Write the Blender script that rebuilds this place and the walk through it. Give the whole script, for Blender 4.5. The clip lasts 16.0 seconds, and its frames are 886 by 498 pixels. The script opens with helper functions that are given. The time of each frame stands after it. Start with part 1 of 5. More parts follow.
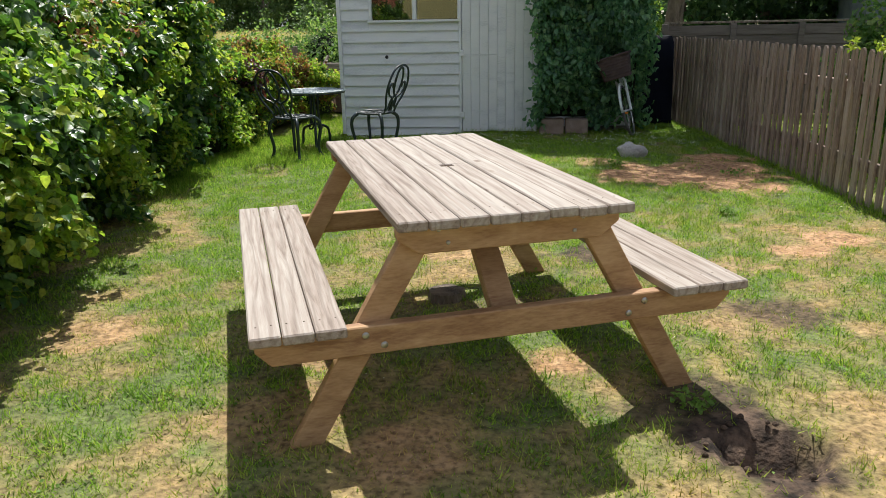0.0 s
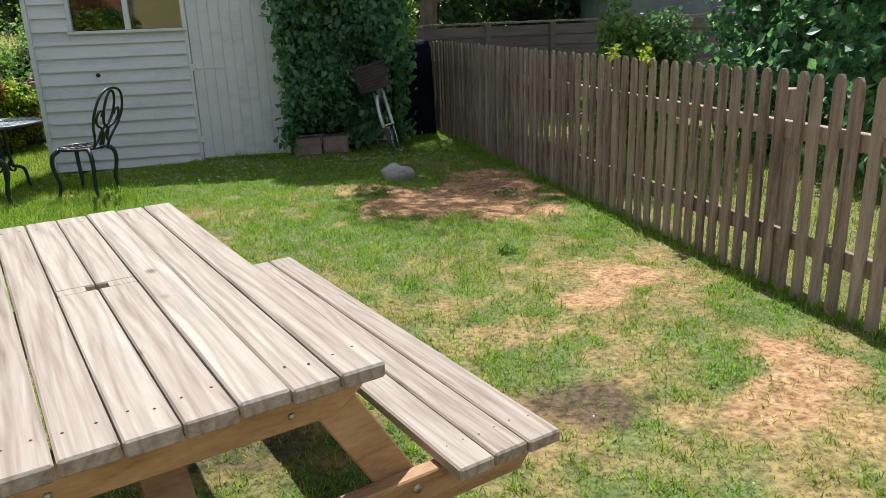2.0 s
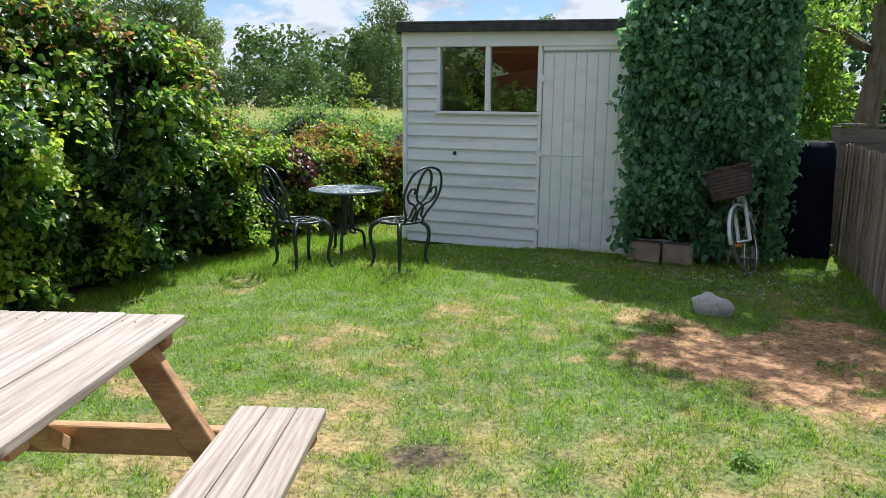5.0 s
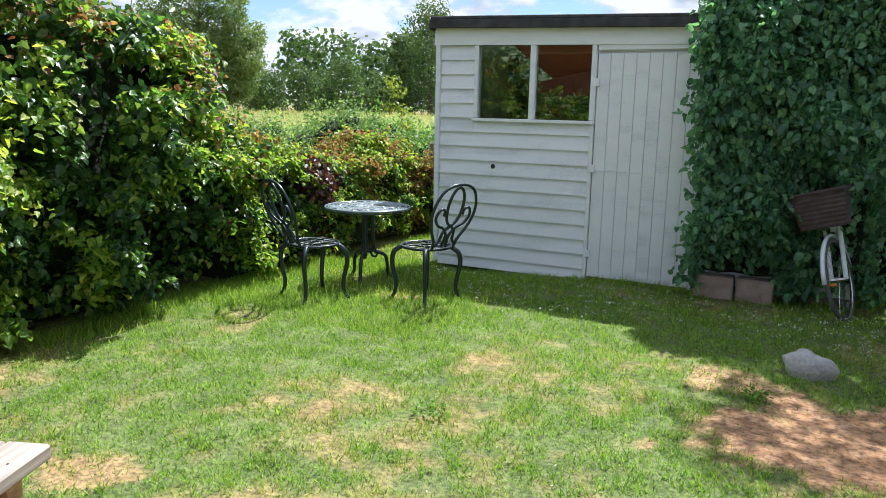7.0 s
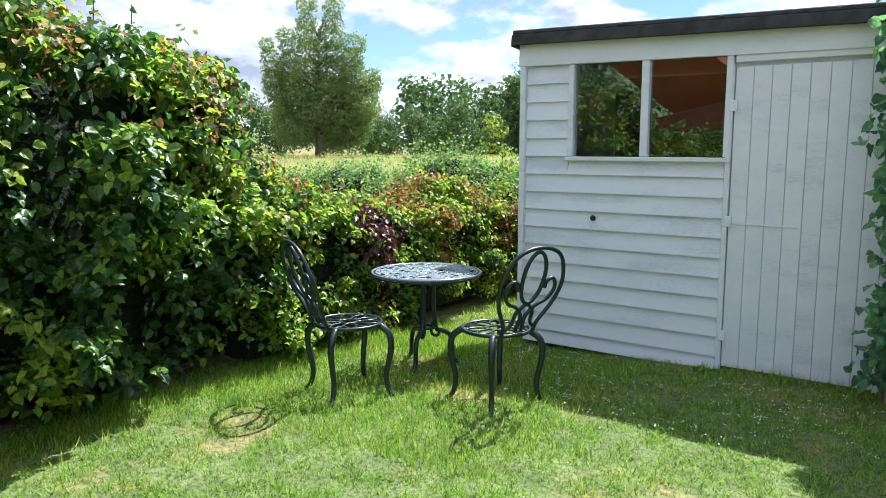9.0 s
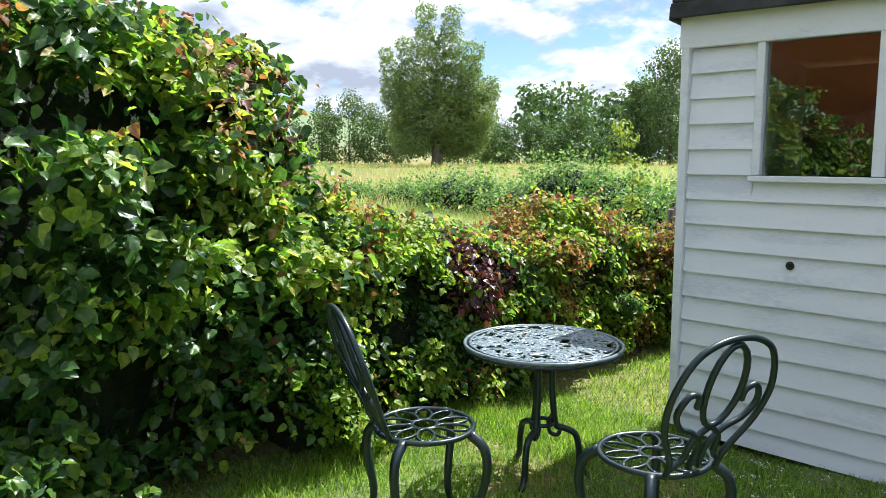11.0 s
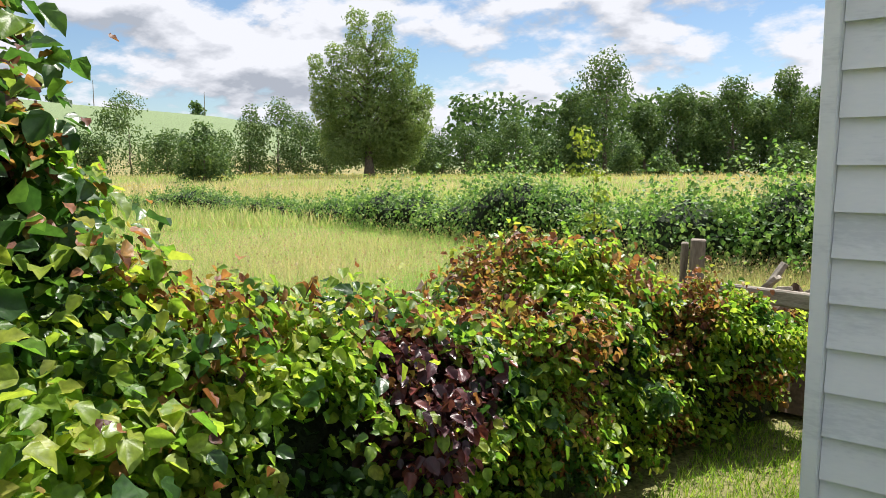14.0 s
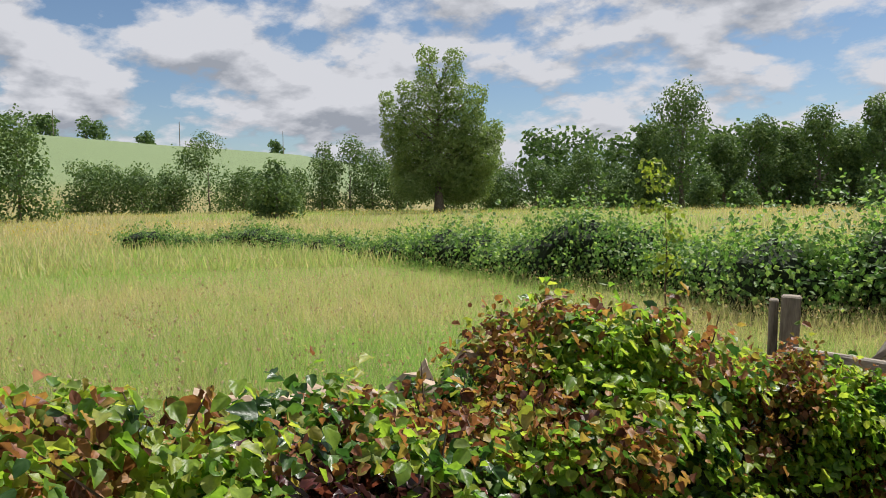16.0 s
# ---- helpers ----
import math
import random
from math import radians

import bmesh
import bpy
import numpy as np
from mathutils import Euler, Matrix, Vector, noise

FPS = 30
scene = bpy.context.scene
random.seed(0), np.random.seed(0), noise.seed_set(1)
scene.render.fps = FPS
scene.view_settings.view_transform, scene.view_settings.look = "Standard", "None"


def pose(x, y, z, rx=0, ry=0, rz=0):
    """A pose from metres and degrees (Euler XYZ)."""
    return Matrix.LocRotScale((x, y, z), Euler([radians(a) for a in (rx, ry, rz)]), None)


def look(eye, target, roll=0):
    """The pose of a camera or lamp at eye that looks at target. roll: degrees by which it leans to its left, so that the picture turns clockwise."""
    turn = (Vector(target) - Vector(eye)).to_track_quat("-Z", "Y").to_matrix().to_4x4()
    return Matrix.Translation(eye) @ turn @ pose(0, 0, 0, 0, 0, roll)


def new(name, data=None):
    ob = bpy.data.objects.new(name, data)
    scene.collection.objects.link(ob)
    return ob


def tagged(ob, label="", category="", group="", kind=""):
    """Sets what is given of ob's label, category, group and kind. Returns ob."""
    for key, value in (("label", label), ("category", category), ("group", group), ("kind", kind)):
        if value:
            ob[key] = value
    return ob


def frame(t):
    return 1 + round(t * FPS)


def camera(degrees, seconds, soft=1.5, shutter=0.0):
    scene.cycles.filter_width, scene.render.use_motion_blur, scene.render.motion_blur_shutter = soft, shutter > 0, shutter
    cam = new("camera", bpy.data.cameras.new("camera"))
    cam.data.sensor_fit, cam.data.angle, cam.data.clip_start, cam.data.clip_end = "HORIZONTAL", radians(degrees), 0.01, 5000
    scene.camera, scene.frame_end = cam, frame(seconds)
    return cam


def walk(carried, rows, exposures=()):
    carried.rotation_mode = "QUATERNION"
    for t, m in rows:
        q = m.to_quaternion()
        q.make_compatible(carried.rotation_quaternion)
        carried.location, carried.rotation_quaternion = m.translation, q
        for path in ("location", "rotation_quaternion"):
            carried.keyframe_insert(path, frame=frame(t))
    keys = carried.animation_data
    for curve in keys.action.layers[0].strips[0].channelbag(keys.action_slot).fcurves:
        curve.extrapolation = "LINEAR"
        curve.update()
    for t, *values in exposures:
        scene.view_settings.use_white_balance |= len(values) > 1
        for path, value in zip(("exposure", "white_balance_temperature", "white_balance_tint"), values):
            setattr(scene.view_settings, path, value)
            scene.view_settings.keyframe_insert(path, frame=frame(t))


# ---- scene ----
cam = camera(61.5, 16.0, soft=0.7)
PATH = [
    (0, (3.344, -0.401, 1.352), (3.168, 1.504, 0.77), -1.1),
    (0.5, (3.358, -0.256, 1.309), (3.203, 1.648, 0.717), -1.4),
    (1, (3.427, 0.106, 1.303), (3.315, 2.016, 0.72), -0.9),
    (1.5, (3.497, 0.398, 1.3), (3.584, 2.307, 0.711), -1.4),
    (2, (3.6, 0.668, 1.437), (3.991, 2.534, 0.834), -2.1),
    (2.5, (3.879, 0.829, 1.479), (4.329, 2.689, 0.895), -1.1),
    (3, (4.136, 1.067, 1.467), (4.381, 2.979, 0.933), -1.0),
    (3.5, (4.379, 1.342, 1.489), (4.374, 3.285, 1.015), -0.9),
    (4, (4.614, 1.568, 1.462), (4.367, 3.508, 1.044), -0.2),
    (4.5, (4.851, 1.726, 1.481), (4.266, 3.596, 1.079), 0.9),
    (5, (4.887, 1.786, 1.477), (4.103, 3.586, 1.091), 0.5),
    (7.5, (4.395, 3.062, 1.492), (3.479, 4.803, 1.13), 1.0),
    (8, (4.295, 3.447, 1.536), (3.287, 5.144, 1.215), 0.7),
    (8.5, (4.203, 3.825, 1.49), (3.099, 5.468, 1.206), 1.2),
    (9, (4.043, 4.154, 1.448), (2.891, 5.767, 1.18), 0.1),
    (9.5, (3.859, 4.464, 1.462), (2.648, 6.035, 1.208), -0.7),
    (10, (3.705, 4.77, 1.484), (2.381, 6.246, 1.223), 0.0),
    (12.3, (2.28, 5.999, 1.489), (0.874, 7.401, 1.246), -0.0),
    (12.5, (2.191, 6.086, 1.514), (0.843, 7.545, 1.285), -0.2),
    (13, (2.008, 6.396, 1.506), (0.717, 7.907, 1.28), 1.1),
    (13.5, (1.873, 6.643, 1.529), (0.539, 8.112, 1.281), 1.1),
    (14, (1.723, 6.816, 1.523), (0.461, 8.351, 1.303), -0.1),
    (14.5, (1.632, 7.029, 1.516), (0.403, 8.596, 1.326), 0.0),
    (15, (1.588, 7.342, 1.52), (0.286, 8.851, 1.35), 1.1),
    (15.5, (1.497, 7.501, 1.53), (0.119, 8.941, 1.367), 0.4),
    (16, (1.389, 7.591, 1.563), (-0.023, 9.001, 1.436), -0.6),
]
EXPOSURES = [(0.0, 0.38, 6250, 10), (2.5, 0.38, 6200, 10), (4.0, 0.56, 5950, 10), (5.0, 0.68, 5900, 10), (7.5, 0.98, 5850, 10), (9.0, 1.12, 5700, 10), (10.0, 1.14, 5750, 10), (12.5, 0.95, 6200, 10), (14.5, 0.65, 6450, 10), (16.0, 0.28, 6450, 10)]
walk(cam, [(t, look(eye, target, roll)) for t, eye, target, roll in PATH], EXPOSURES)

# ---- light ----
SUN = Vector((-0.03, -0.57, -1.0)).normalized()
world = bpy.data.worlds.new("sky")
scene.world = world
world.use_nodes = True


def sky_nodes():
    t = world.node_tree
    t.nodes.clear()
    n, l = t.nodes.new, t.links.new
    out, bg = n("ShaderNodeOutputWorld"), n("ShaderNodeBackground")
    sky = n("ShaderNodeTexSky")
    sky.sky_type, sky.sun_disc = "NISHITA", False
    sky.sun_elevation, sky.sun_rotation = math.asin(-SUN.z), math.atan2(-SUN.x, -SUN.y)
    sky.air_density, sky.dust_density, sky.ozone_density = 1.0, 0.25, 3.5
    co = n("ShaderNodeTexCoord")
    sep = n("ShaderNodeSeparateXYZ")
    l(co.outputs["Generated"], sep.inputs[0])
    # a flat cloud deck: the view direction divided by its height
    h = n("ShaderNodeMath"); h.operation = "ADD"; h.inputs[1].default_value = 0.34
    l(sep.outputs["Z"], h.inputs[0])
    hm = n("ShaderNodeMath"); hm.operation = "MAXIMUM"; hm.inputs[1].default_value = 0.04
    l(h.outputs[0], hm.inputs[0])
    dx = n("ShaderNodeMath"); dx.operation = "DIVIDE"
    dy = n("ShaderNodeMath"); dy.operation = "DIVIDE"
    l(sep.outputs["X"], dx.inputs[0]); l(hm.outputs[0], dx.inputs[1])
    l(sep.outputs["Y"], dy.inputs[0]); l(hm.outputs[0], dy.inputs[1])
    com = n("ShaderNodeCombineXYZ")
    l(dx.outputs[0], com.inputs[0]); l(dy.outputs[0], com.inputs[1])
    big = n("ShaderNodeTexNoise")
    big.inputs["Scale"].default_value, big.inputs["Detail"].default_value = CLOUD_SCALE, 9
    big.inputs["Roughness"].default_value, big.inputs["Distortion"].default_value = 0.57, 0.0
    l(com.outputs[0], big.inputs["Vector"])
    cover = n("ShaderNodeValToRGB")
    cover.color_ramp.elements[0].position, cover.color_ramp.elements[1].position = 0.425, 0.495
    l(big.outputs["Fac"], cover.inputs[0])
    # the deck a little nearer the zenith: where it is thicker there, this is a cloud's grey foot
    up = n("ShaderNodeVectorMath"); up.operation = "SCALE"; up.inputs["Scale"].default_value = 0.95
    l(com.outputs[0], up.inputs[0])
    above = n("ShaderNodeTexNoise")
    above.inputs["Scale"].default_value, above.inputs["Detail"].default_value = CLOUD_SCALE, 5
    above.inputs["Roughness"].default_value = 0.52
    l(up.outputs[0], above.inputs["Vector"])
    foot = n("ShaderNodeMath"); foot.operation = "SUBTRACT"
    l(above.outputs["Fac"], foot.inputs[0]); l(big.outputs["Fac"], foot.inputs[1])
    lift = n("ShaderNodeMath"); lift.operation = "ADD"; lift.inputs[1].default_value = 0.5
    l(foot.outputs[0], lift.inputs[0])
    tone = n("ShaderNodeValToRGB")
    e = tone.color_ramp.elements
    e[0].position, e[0].color = 0.47, (1.0, 1.0, 1.0, 1)
    e[1].position, e[1].color = 0.60, (0.50, 0.53, 0.57, 1)
    l(lift.outputs[0], tone.inputs[0])
    amp = n("ShaderNodeMix"); amp.data_type = "RGBA"; amp.blend_type = "MULTIPLY"
    amp.inputs["Factor"].default_value = 1.0
    amp.inputs["B"].default_value = (CLOUD, CLOUD * 1.01, CLOUD * 1.07, 1)
    l(tone.outputs[0], amp.inputs["A"])
    mix = n("ShaderNodeMix"); mix.data_type = "RGBA"
    l(cover.outputs[0], mix.inputs["Factor"])
    l(sky.outputs[0], mix.inputs["A"]); l(amp.outputs["Result"], mix.inputs["B"])
    l(mix.outputs["Result"], bg.inputs[0])
    bg.inputs[1].default_value = SKY
    l(bg.outputs[0], out.inputs[0])


CLOUD_SCALE, CLOUD, SKY = 2.6, 7.6, 0.072
sky_nodes()
sun = new("sun", bpy.data.lights.new("sun", "SUN"))
sun.data.energy, sun.data.angle, sun.data.color = 5.0, radians(0.53), (1.0, 0.95, 0.87)
sun.matrix_world = look((0, 0, 30), Vector((0, 0, 30)) + SUN)


# ---- materials ----
def ramp(t, stops):
    r = t.nodes.new("ShaderNodeValToRGB")
    e = r.color_ramp.elements
    while len(e) < len(stops):
        e.new(0.5)
    for el, (p, c) in zip(e, stops):
        el.position, el.color = p, (*c, 1)
    return r


def surface(name, stops, scale=6.0, rough=0.7, stretch=(1, 1, 1), bump=0.3, fine=60.0, metal=0.0, spec=0.4, depth=0.01, island=0.0, dist=0.4):
    """Two-scale noise colour with bump; island varies it from piece to piece."""
    m = bpy.data.materials.new(name)
    m.use_nodes = True
    t = m.node_tree
    n, l = t.nodes.new, t.links.new
    b = t.nodes["Principled BSDF"]
    co, mp = n("ShaderNodeTexCoord"), n("ShaderNodeMapping")
    mp.inputs["Scale"].default_value = stretch
    l(co.outputs["Object"], mp.inputs[0])
    rnd = n("ShaderNodeObjectInfo")
    off = n("ShaderNodeVectorMath"); off.operation = "MULTIPLY_ADD"
    off.inputs[1].default_value = (37, 53, 71)
    cx = n("ShaderNodeCombineXYZ")
    for i in range(3):
        l(rnd.outputs["Random"], cx.inputs[i])
    l(cx.outputs[0], off.inputs[0]); l(mp.outputs[0], off.inputs[2])
    a, f = n("ShaderNodeTexNoise"), n("ShaderNodeTexNoise")
    a.inputs["Scale"].default_value, a.inputs["Detail"].default_value, a.inputs["Distortion"].default_value = scale, 6, dist
    f.inputs["Scale"].default_value, f.inputs["Detail"].default_value = fine, 4
    l(off.outputs[0], a.inputs["Vector"]); l(off.outputs[0], f.inputs["Vector"])
    mx = n("ShaderNodeMath"); mx.operation = "MULTIPLY_ADD"
    l(f.outputs["Fac"], mx.inputs[0]); mx.inputs[1].default_value = 0.45
    sub = n("ShaderNodeMath"); sub.operation = "SUBTRACT"; sub.inputs[1].default_value = 0.225
    l(a.outputs["Fac"], sub.inputs[0]); l(sub.outputs[0], mx.inputs[2])
    last = mx.outputs[0]
    if island:
        g = n("ShaderNodeMath"); g.operation = "MULTIPLY_ADD"; g.inputs[1].default_value = island
        l(rnd.outputs["Random"], g.inputs[0])
        s2 = n("ShaderNodeMath"); s2.operation = "SUBTRACT"; s2.inputs[1].default_value = island / 2
        l(last, s2.inputs[0]); l(s2.outputs[0], g.inputs[2])
        last = g.outputs[0]
    r = ramp(t, stops)
    l(last, r.inputs[0]); l(r.outputs[0], b.inputs["Base Color"])
    b.inputs["Roughness"].default_value, b.inputs["Metallic"].default_value = rough, metal
    b.inputs["Specular IOR Level"].default_value = spec
    if bump:
        bp = n("ShaderNodeBump")
        bp.inputs["Strength"].default_value, bp.inputs["Distance"].default_value = bump, depth
        l(mx.outputs[0], bp.inputs["Height"]); l(bp.outputs[0], b.inputs["Normal"])
    return m


def leafy(name, stops, rough=0.45, thin=0.35, spec=0.5, big=None):
    """Thin leaf: gloss and light through the blade; the colour goes from leaf to leaf, and with big also from branch to branch."""
    m = bpy.data.materials.new(name)
    m.use_nodes = True
    t = m.node_tree
    n, l = t.nodes.new, t.links.new
    b, out = t.nodes["Principled BSDF"], t.nodes["Material Output"]
    g = n("ShaderNodeNewGeometry")
    fac = g.outputs["Random Per Island"]
    if big:
        co, ns = n("ShaderNodeTexCoord"), n("ShaderNodeTexNoise")
        ns.inputs["Scale"].default_value, ns.inputs["Detail"].default_value = big, 2
        l(co.outputs["Object"], ns.inputs["Vector"])
        a = n("ShaderNodeMath"); a.operation = "MULTIPLY_ADD"; a.inputs[1].default_value = 1.3
        l(ns.outputs["Fac"], a.inputs[0])
        s = n("ShaderNodeMath"); s.operation = "MULTIPLY_ADD"; s.inputs[1].default_value, s.inputs[2].default_value = 0.6, -0.45
        l(fac, s.inputs[0]); l(s.outputs[0], a.inputs[2])
        fac = a.outputs[0]
    r0 = ramp(t, stops)
    l(fac, r0.inputs[0])
    tc, mo = n("ShaderNodeTexCoord"), n("ShaderNodeTexNoise")
    mo.inputs["Scale"].default_value, mo.inputs["Detail"].default_value = 55, 3
    l(tc.outputs["Object"], mo.inputs["Vector"])
    shade = ramp(t, [(0.3, (0.62, 0.66, 0.6)), (0.7, (1.2, 1.16, 1.1))])
    l(mo.outputs["Fac"], shade.inputs[0])
    r = n("ShaderNodeMix"); r.data_type = "RGBA"; r.blend_type = "MULTIPLY"; r.label = "mottle"
    r.inputs["Factor"].default_value = 1.0
    l(r0.outputs[0], r.inputs["A"]); l(shade.outputs[0], r.inputs["B"])
    l(r.outputs["Result"], b.inputs["Base Color"])
    bp = n("ShaderNodeBump")
    bp.inputs["Strength"].default_value, bp.inputs["Distance"].default_value = 0.5, 0.004
    l(mo.outputs["Fac"], bp.inputs["Height"]); l(bp.outputs[0], b.inputs["Normal"])
    b.inputs["Roughness"].default_value, b.inputs["Specular IOR Level"].default_value = rough, spec
    tr, mx = n("ShaderNodeBsdfTranslucent"), n("ShaderNodeMixShader")
    br = n("ShaderNodeMix"); br.data_type = "RGBA"; br.blend_type = "MULTIPLY"
    br.inputs["Factor"].default_value = 1.0
    br.inputs["B"].default_value = (1.4, 1.5, 0.9, 1)
    l(r.outputs["Result"], br.inputs["A"]); l(br.outputs["Result"], tr.inputs[0])
    mx.inputs[0].default_value = thin
    l(b.outputs[0], mx.inputs[1]); l(tr.outputs[0], mx.inputs[2]); l(mx.outputs[0], out.inputs[0])
    return m


def attribute_mix(m, attr, low, high):
    """Colour of a leafy material blends between two ramps by a stored attribute."""
    t = m.node_tree
    n, l = t.nodes.new, t.links.new
    at = n("ShaderNodeAttribute"); at.attribute_name = attr
    g = n("ShaderNodeNewGeometry")
    a, b = ramp(t, low), ramp(t, high)
    l(g.outputs["Random Per Island"], a.inputs[0]); l(g.outputs["Random Per Island"], b.inputs[0])
    mx = n("ShaderNodeMix"); mx.data_type = "RGBA"
    l(at.outputs["Fac"], mx.inputs["Factor"]); l(a.outputs[0], mx.inputs["A"]); l(b.outputs[0], mx.inputs["B"])
    for nd in t.nodes:
        if nd.type == "BSDF_PRINCIPLED":
            l(mx.outputs["Result"], nd.inputs["Base Color"])
        if nd.type == "MIX" and nd.blend_type == "MULTIPLY" and nd.label != "mottle":
            l(mx.outputs["Result"], nd.inputs["A"])
    return m


M_TOP = surface("weathered_pine", [(0.20, (0.20, 0.155, 0.12)), (0.38, (0.32, 0.265, 0.225)), (0.6, (0.39, 0.345, 0.30)), (0.8, (0.46, 0.42, 0.375))], 1.5, 0.72, (14, 0.7, 14), 0.6, 9, depth=0.004, island=0.24, dist=2.2)
M_PINE = surface("treated_pine", [(0.25, (0.26, 0.135, 0.065)), (0.5, (0.43, 0.26, 0.13)), (0.75, (0.55, 0.36, 0.20))], 2.5, 0.6, (1.2, 5, 5), 0.3, 30, depth=0.003, island=0.12, dist=1.0)
M_PICKET = surface("grey_weathered_picket", [(0.2, (0.12, 0.085, 0.068)), (0.5, (0.31, 0.235, 0.19)), (0.8, (0.46, 0.38, 0.325))], 3, 0.85, (8, 8, 0.8), 0.5, 30, depth=0.004, island=0.28, dist=0.8)
M_PANEL = surface("dark_fence_wood", [(0.2, (0.10, 0.085, 0.075)), (0.8, (0.23, 0.20, 0.18))], 3, 0.85, (0.8, 8, 8), 0.4, 30, depth=0.004, island=0.2)
M_WHITE = surface("white_painted_board", [(0.25, (0.62, 0.65, 0.69)), (0.45, (0.76, 0.785, 0.82)), (0.8, (0.82, 0.835, 0.86))], 2.5, 0.5, (0.8, 1, 3), 0.15, 40, depth=0.003, island=0.08)
M_FELT = surface("roofing_felt", [(0.3, (0.03, 0.03, 0.032)), (0.7, (0.075, 0.075, 0.08))], 9, 0.9, bump=0.5, fine=200)
# near-black: the gloom of an unlit room is put into the colour
M_DARK = surface("unlit_interior", [(0.3, (0.03, 0.028, 0.025)), (0.7, (0.07, 0.06, 0.05))], 3, 0.9)
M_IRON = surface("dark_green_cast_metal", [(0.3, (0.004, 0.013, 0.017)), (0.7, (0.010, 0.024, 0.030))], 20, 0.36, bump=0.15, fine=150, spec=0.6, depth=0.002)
# paler than the cast metal: the sky's sheen on the tabletop is in the colour
M_IRONTOP = surface("sky_sheen_metal_paint", [(0.3, (0.08, 0.115, 0.13)), (0.7, (0.19, 0.235, 0.255))], 26, 0.3, bump=0.2, fine=120, spec=0.7, depth=0.002)
M_STEEL = surface("zinc_bolt", [(0.3, (0.35, 0.34, 0.32)), (0.7, (0.55, 0.54, 0.52))], 30, 0.35, metal=1.0)
M_CHROME = surface("worn_chrome", [(0.3, (0.45, 0.46, 0.47)), (0.7, (0.62, 0.63, 0.65))], 30, 0.25, metal=1.0)
M_RUBBER = surface("black_rubber", [(0.3, (0.012, 0.012, 0.012)), (0.7, (0.03, 0.03, 0.03))], 30, 0.7)
M_TYRE = surface("dusty_grey_rubber", [(0.3, (0.08, 0.08, 0.08)), (0.7, (0.16, 0.16, 0.155))], 30, 0.8)
M_WICKER = surface("brown_wicker", [(0.3, (0.05, 0.032, 0.032)), (0.7, (0.09, 0.06, 0.06))], 12, 0.7, bump=0.6, fine=90)
M_BIKE = surface("silver_blue_paint", [(0.3, (0.62, 0.68, 0.72)), (0.7, (0.74, 0.78, 0.80))], 20, 0.3, bump=0.05)
M_TARP = surface("navy_plastic_cover", [(0.3, (0.003, 0.004, 0.010)), (0.7, (0.006, 0.008, 0.020))], 4, 0.75, bump=0.4, fine=14, depth=0.03, spec=0.12)
M_STONE = surface("pale_stone", [(0.25, (0.24, 0.23, 0.22)), (0.6, (0.48, 0.47, 0.46)), (0.8, (0.58, 0.57, 0.56))], 7, 0.85, bump=0.6, fine=60)
M_BLOCK = surface("pinkish_concrete_block", [(0.25, (0.22, 0.16, 0.13)), (0.7, (0.38, 0.29, 0.25))], 8, 0.9, bump=0.5, fine=80)
M_BARK = surface("rough_bark", [(0.25, (0.08, 0.065, 0.05)), (0.7, (0.24, 0.195, 0.15))], 5, 0.9, (3, 3, 0.7), 0.9, 30, depth=0.04)
M_TWIG = surface("twig", [(0.25, (0.05, 0.03, 0.02)), (0.7, (0.14, 0.09, 0.06))], 20, 0.8)
M_POST = surface("weathered_oak", [(0.25, (0.11, 0.09, 0.07)), (0.7, (0.33, 0.28, 0.23))], 4, 0.85, (6, 6, 0.8), 0.6, 30, island=0.1)
M_RAIL = surface("silvered_rail", [(0.25, (0.15, 0.125, 0.10)), (0.7, (0.42, 0.37, 0.31))], 4, 0.85, (0.8, 6, 6), 0.6, 30)
# near-black: the shade deep between the leaves is put into this colour
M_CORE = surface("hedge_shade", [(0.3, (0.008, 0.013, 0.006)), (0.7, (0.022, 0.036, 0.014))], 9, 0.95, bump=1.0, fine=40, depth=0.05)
M_BRICK = surface("red_brick_wall", [(0.3, (0.28, 0.10, 0.06)), (0.7, (0.42, 0.17, 0.10))], 3, 0.85, fine=30)
M_RTILE = surface("orange_roof_tile", [(0.3, (0.42, 0.13, 0.065)), (0.7, (0.58, 0.21, 0.11))], 4, 0.8, fine=30)
M_CARD = surface("torn_cardboard", [(0.3, (0.32, 0.23, 0.16)), (0.7, (0.50, 0.40, 0.31))], 8, 0.9, bump=0.5, fine=50)
M_GREYB = surface("blue_grey_cladding", [(0.3, (0.16, 0.20, 0.22)), (0.7, (0.25, 0.29, 0.31))], 3, 0.7)

def add_knots(m, tint):
    """Sparse dark knots, drawn out along the grain."""
    t = m.node_tree
    n, l = t.nodes.new, t.links.new
    b = t.nodes["Principled BSDF"]
    col = b.inputs["Base Color"].links[0].from_socket
    vec = [nd for nd in t.nodes if nd.type == "VECT_MATH"][0].outputs[0]
    sc = n("ShaderNodeVectorMath"); sc.operation = "MULTIPLY"; sc.inputs[1].default_value = (0.31, 3.7, 0.31)
    l(vec, sc.inputs[0])
    v = n("ShaderNodeTexVoronoi"); v.inputs["Scale"].default_value = 1.0
    l(sc.outputs[0], v.inputs["Vector"])
    r = ramp(t, [(0.025, tint), (0.055, (0.66, 0.60, 0.56)), (0.085, (1, 1, 1))])
    l(v.outputs["Distance"], r.inputs[0])
    mx = n("ShaderNodeMix"); mx.data_type = "RGBA"; mx.blend_type = "MULTIPLY"
    mx.inputs["Factor"].default_value = 1.0
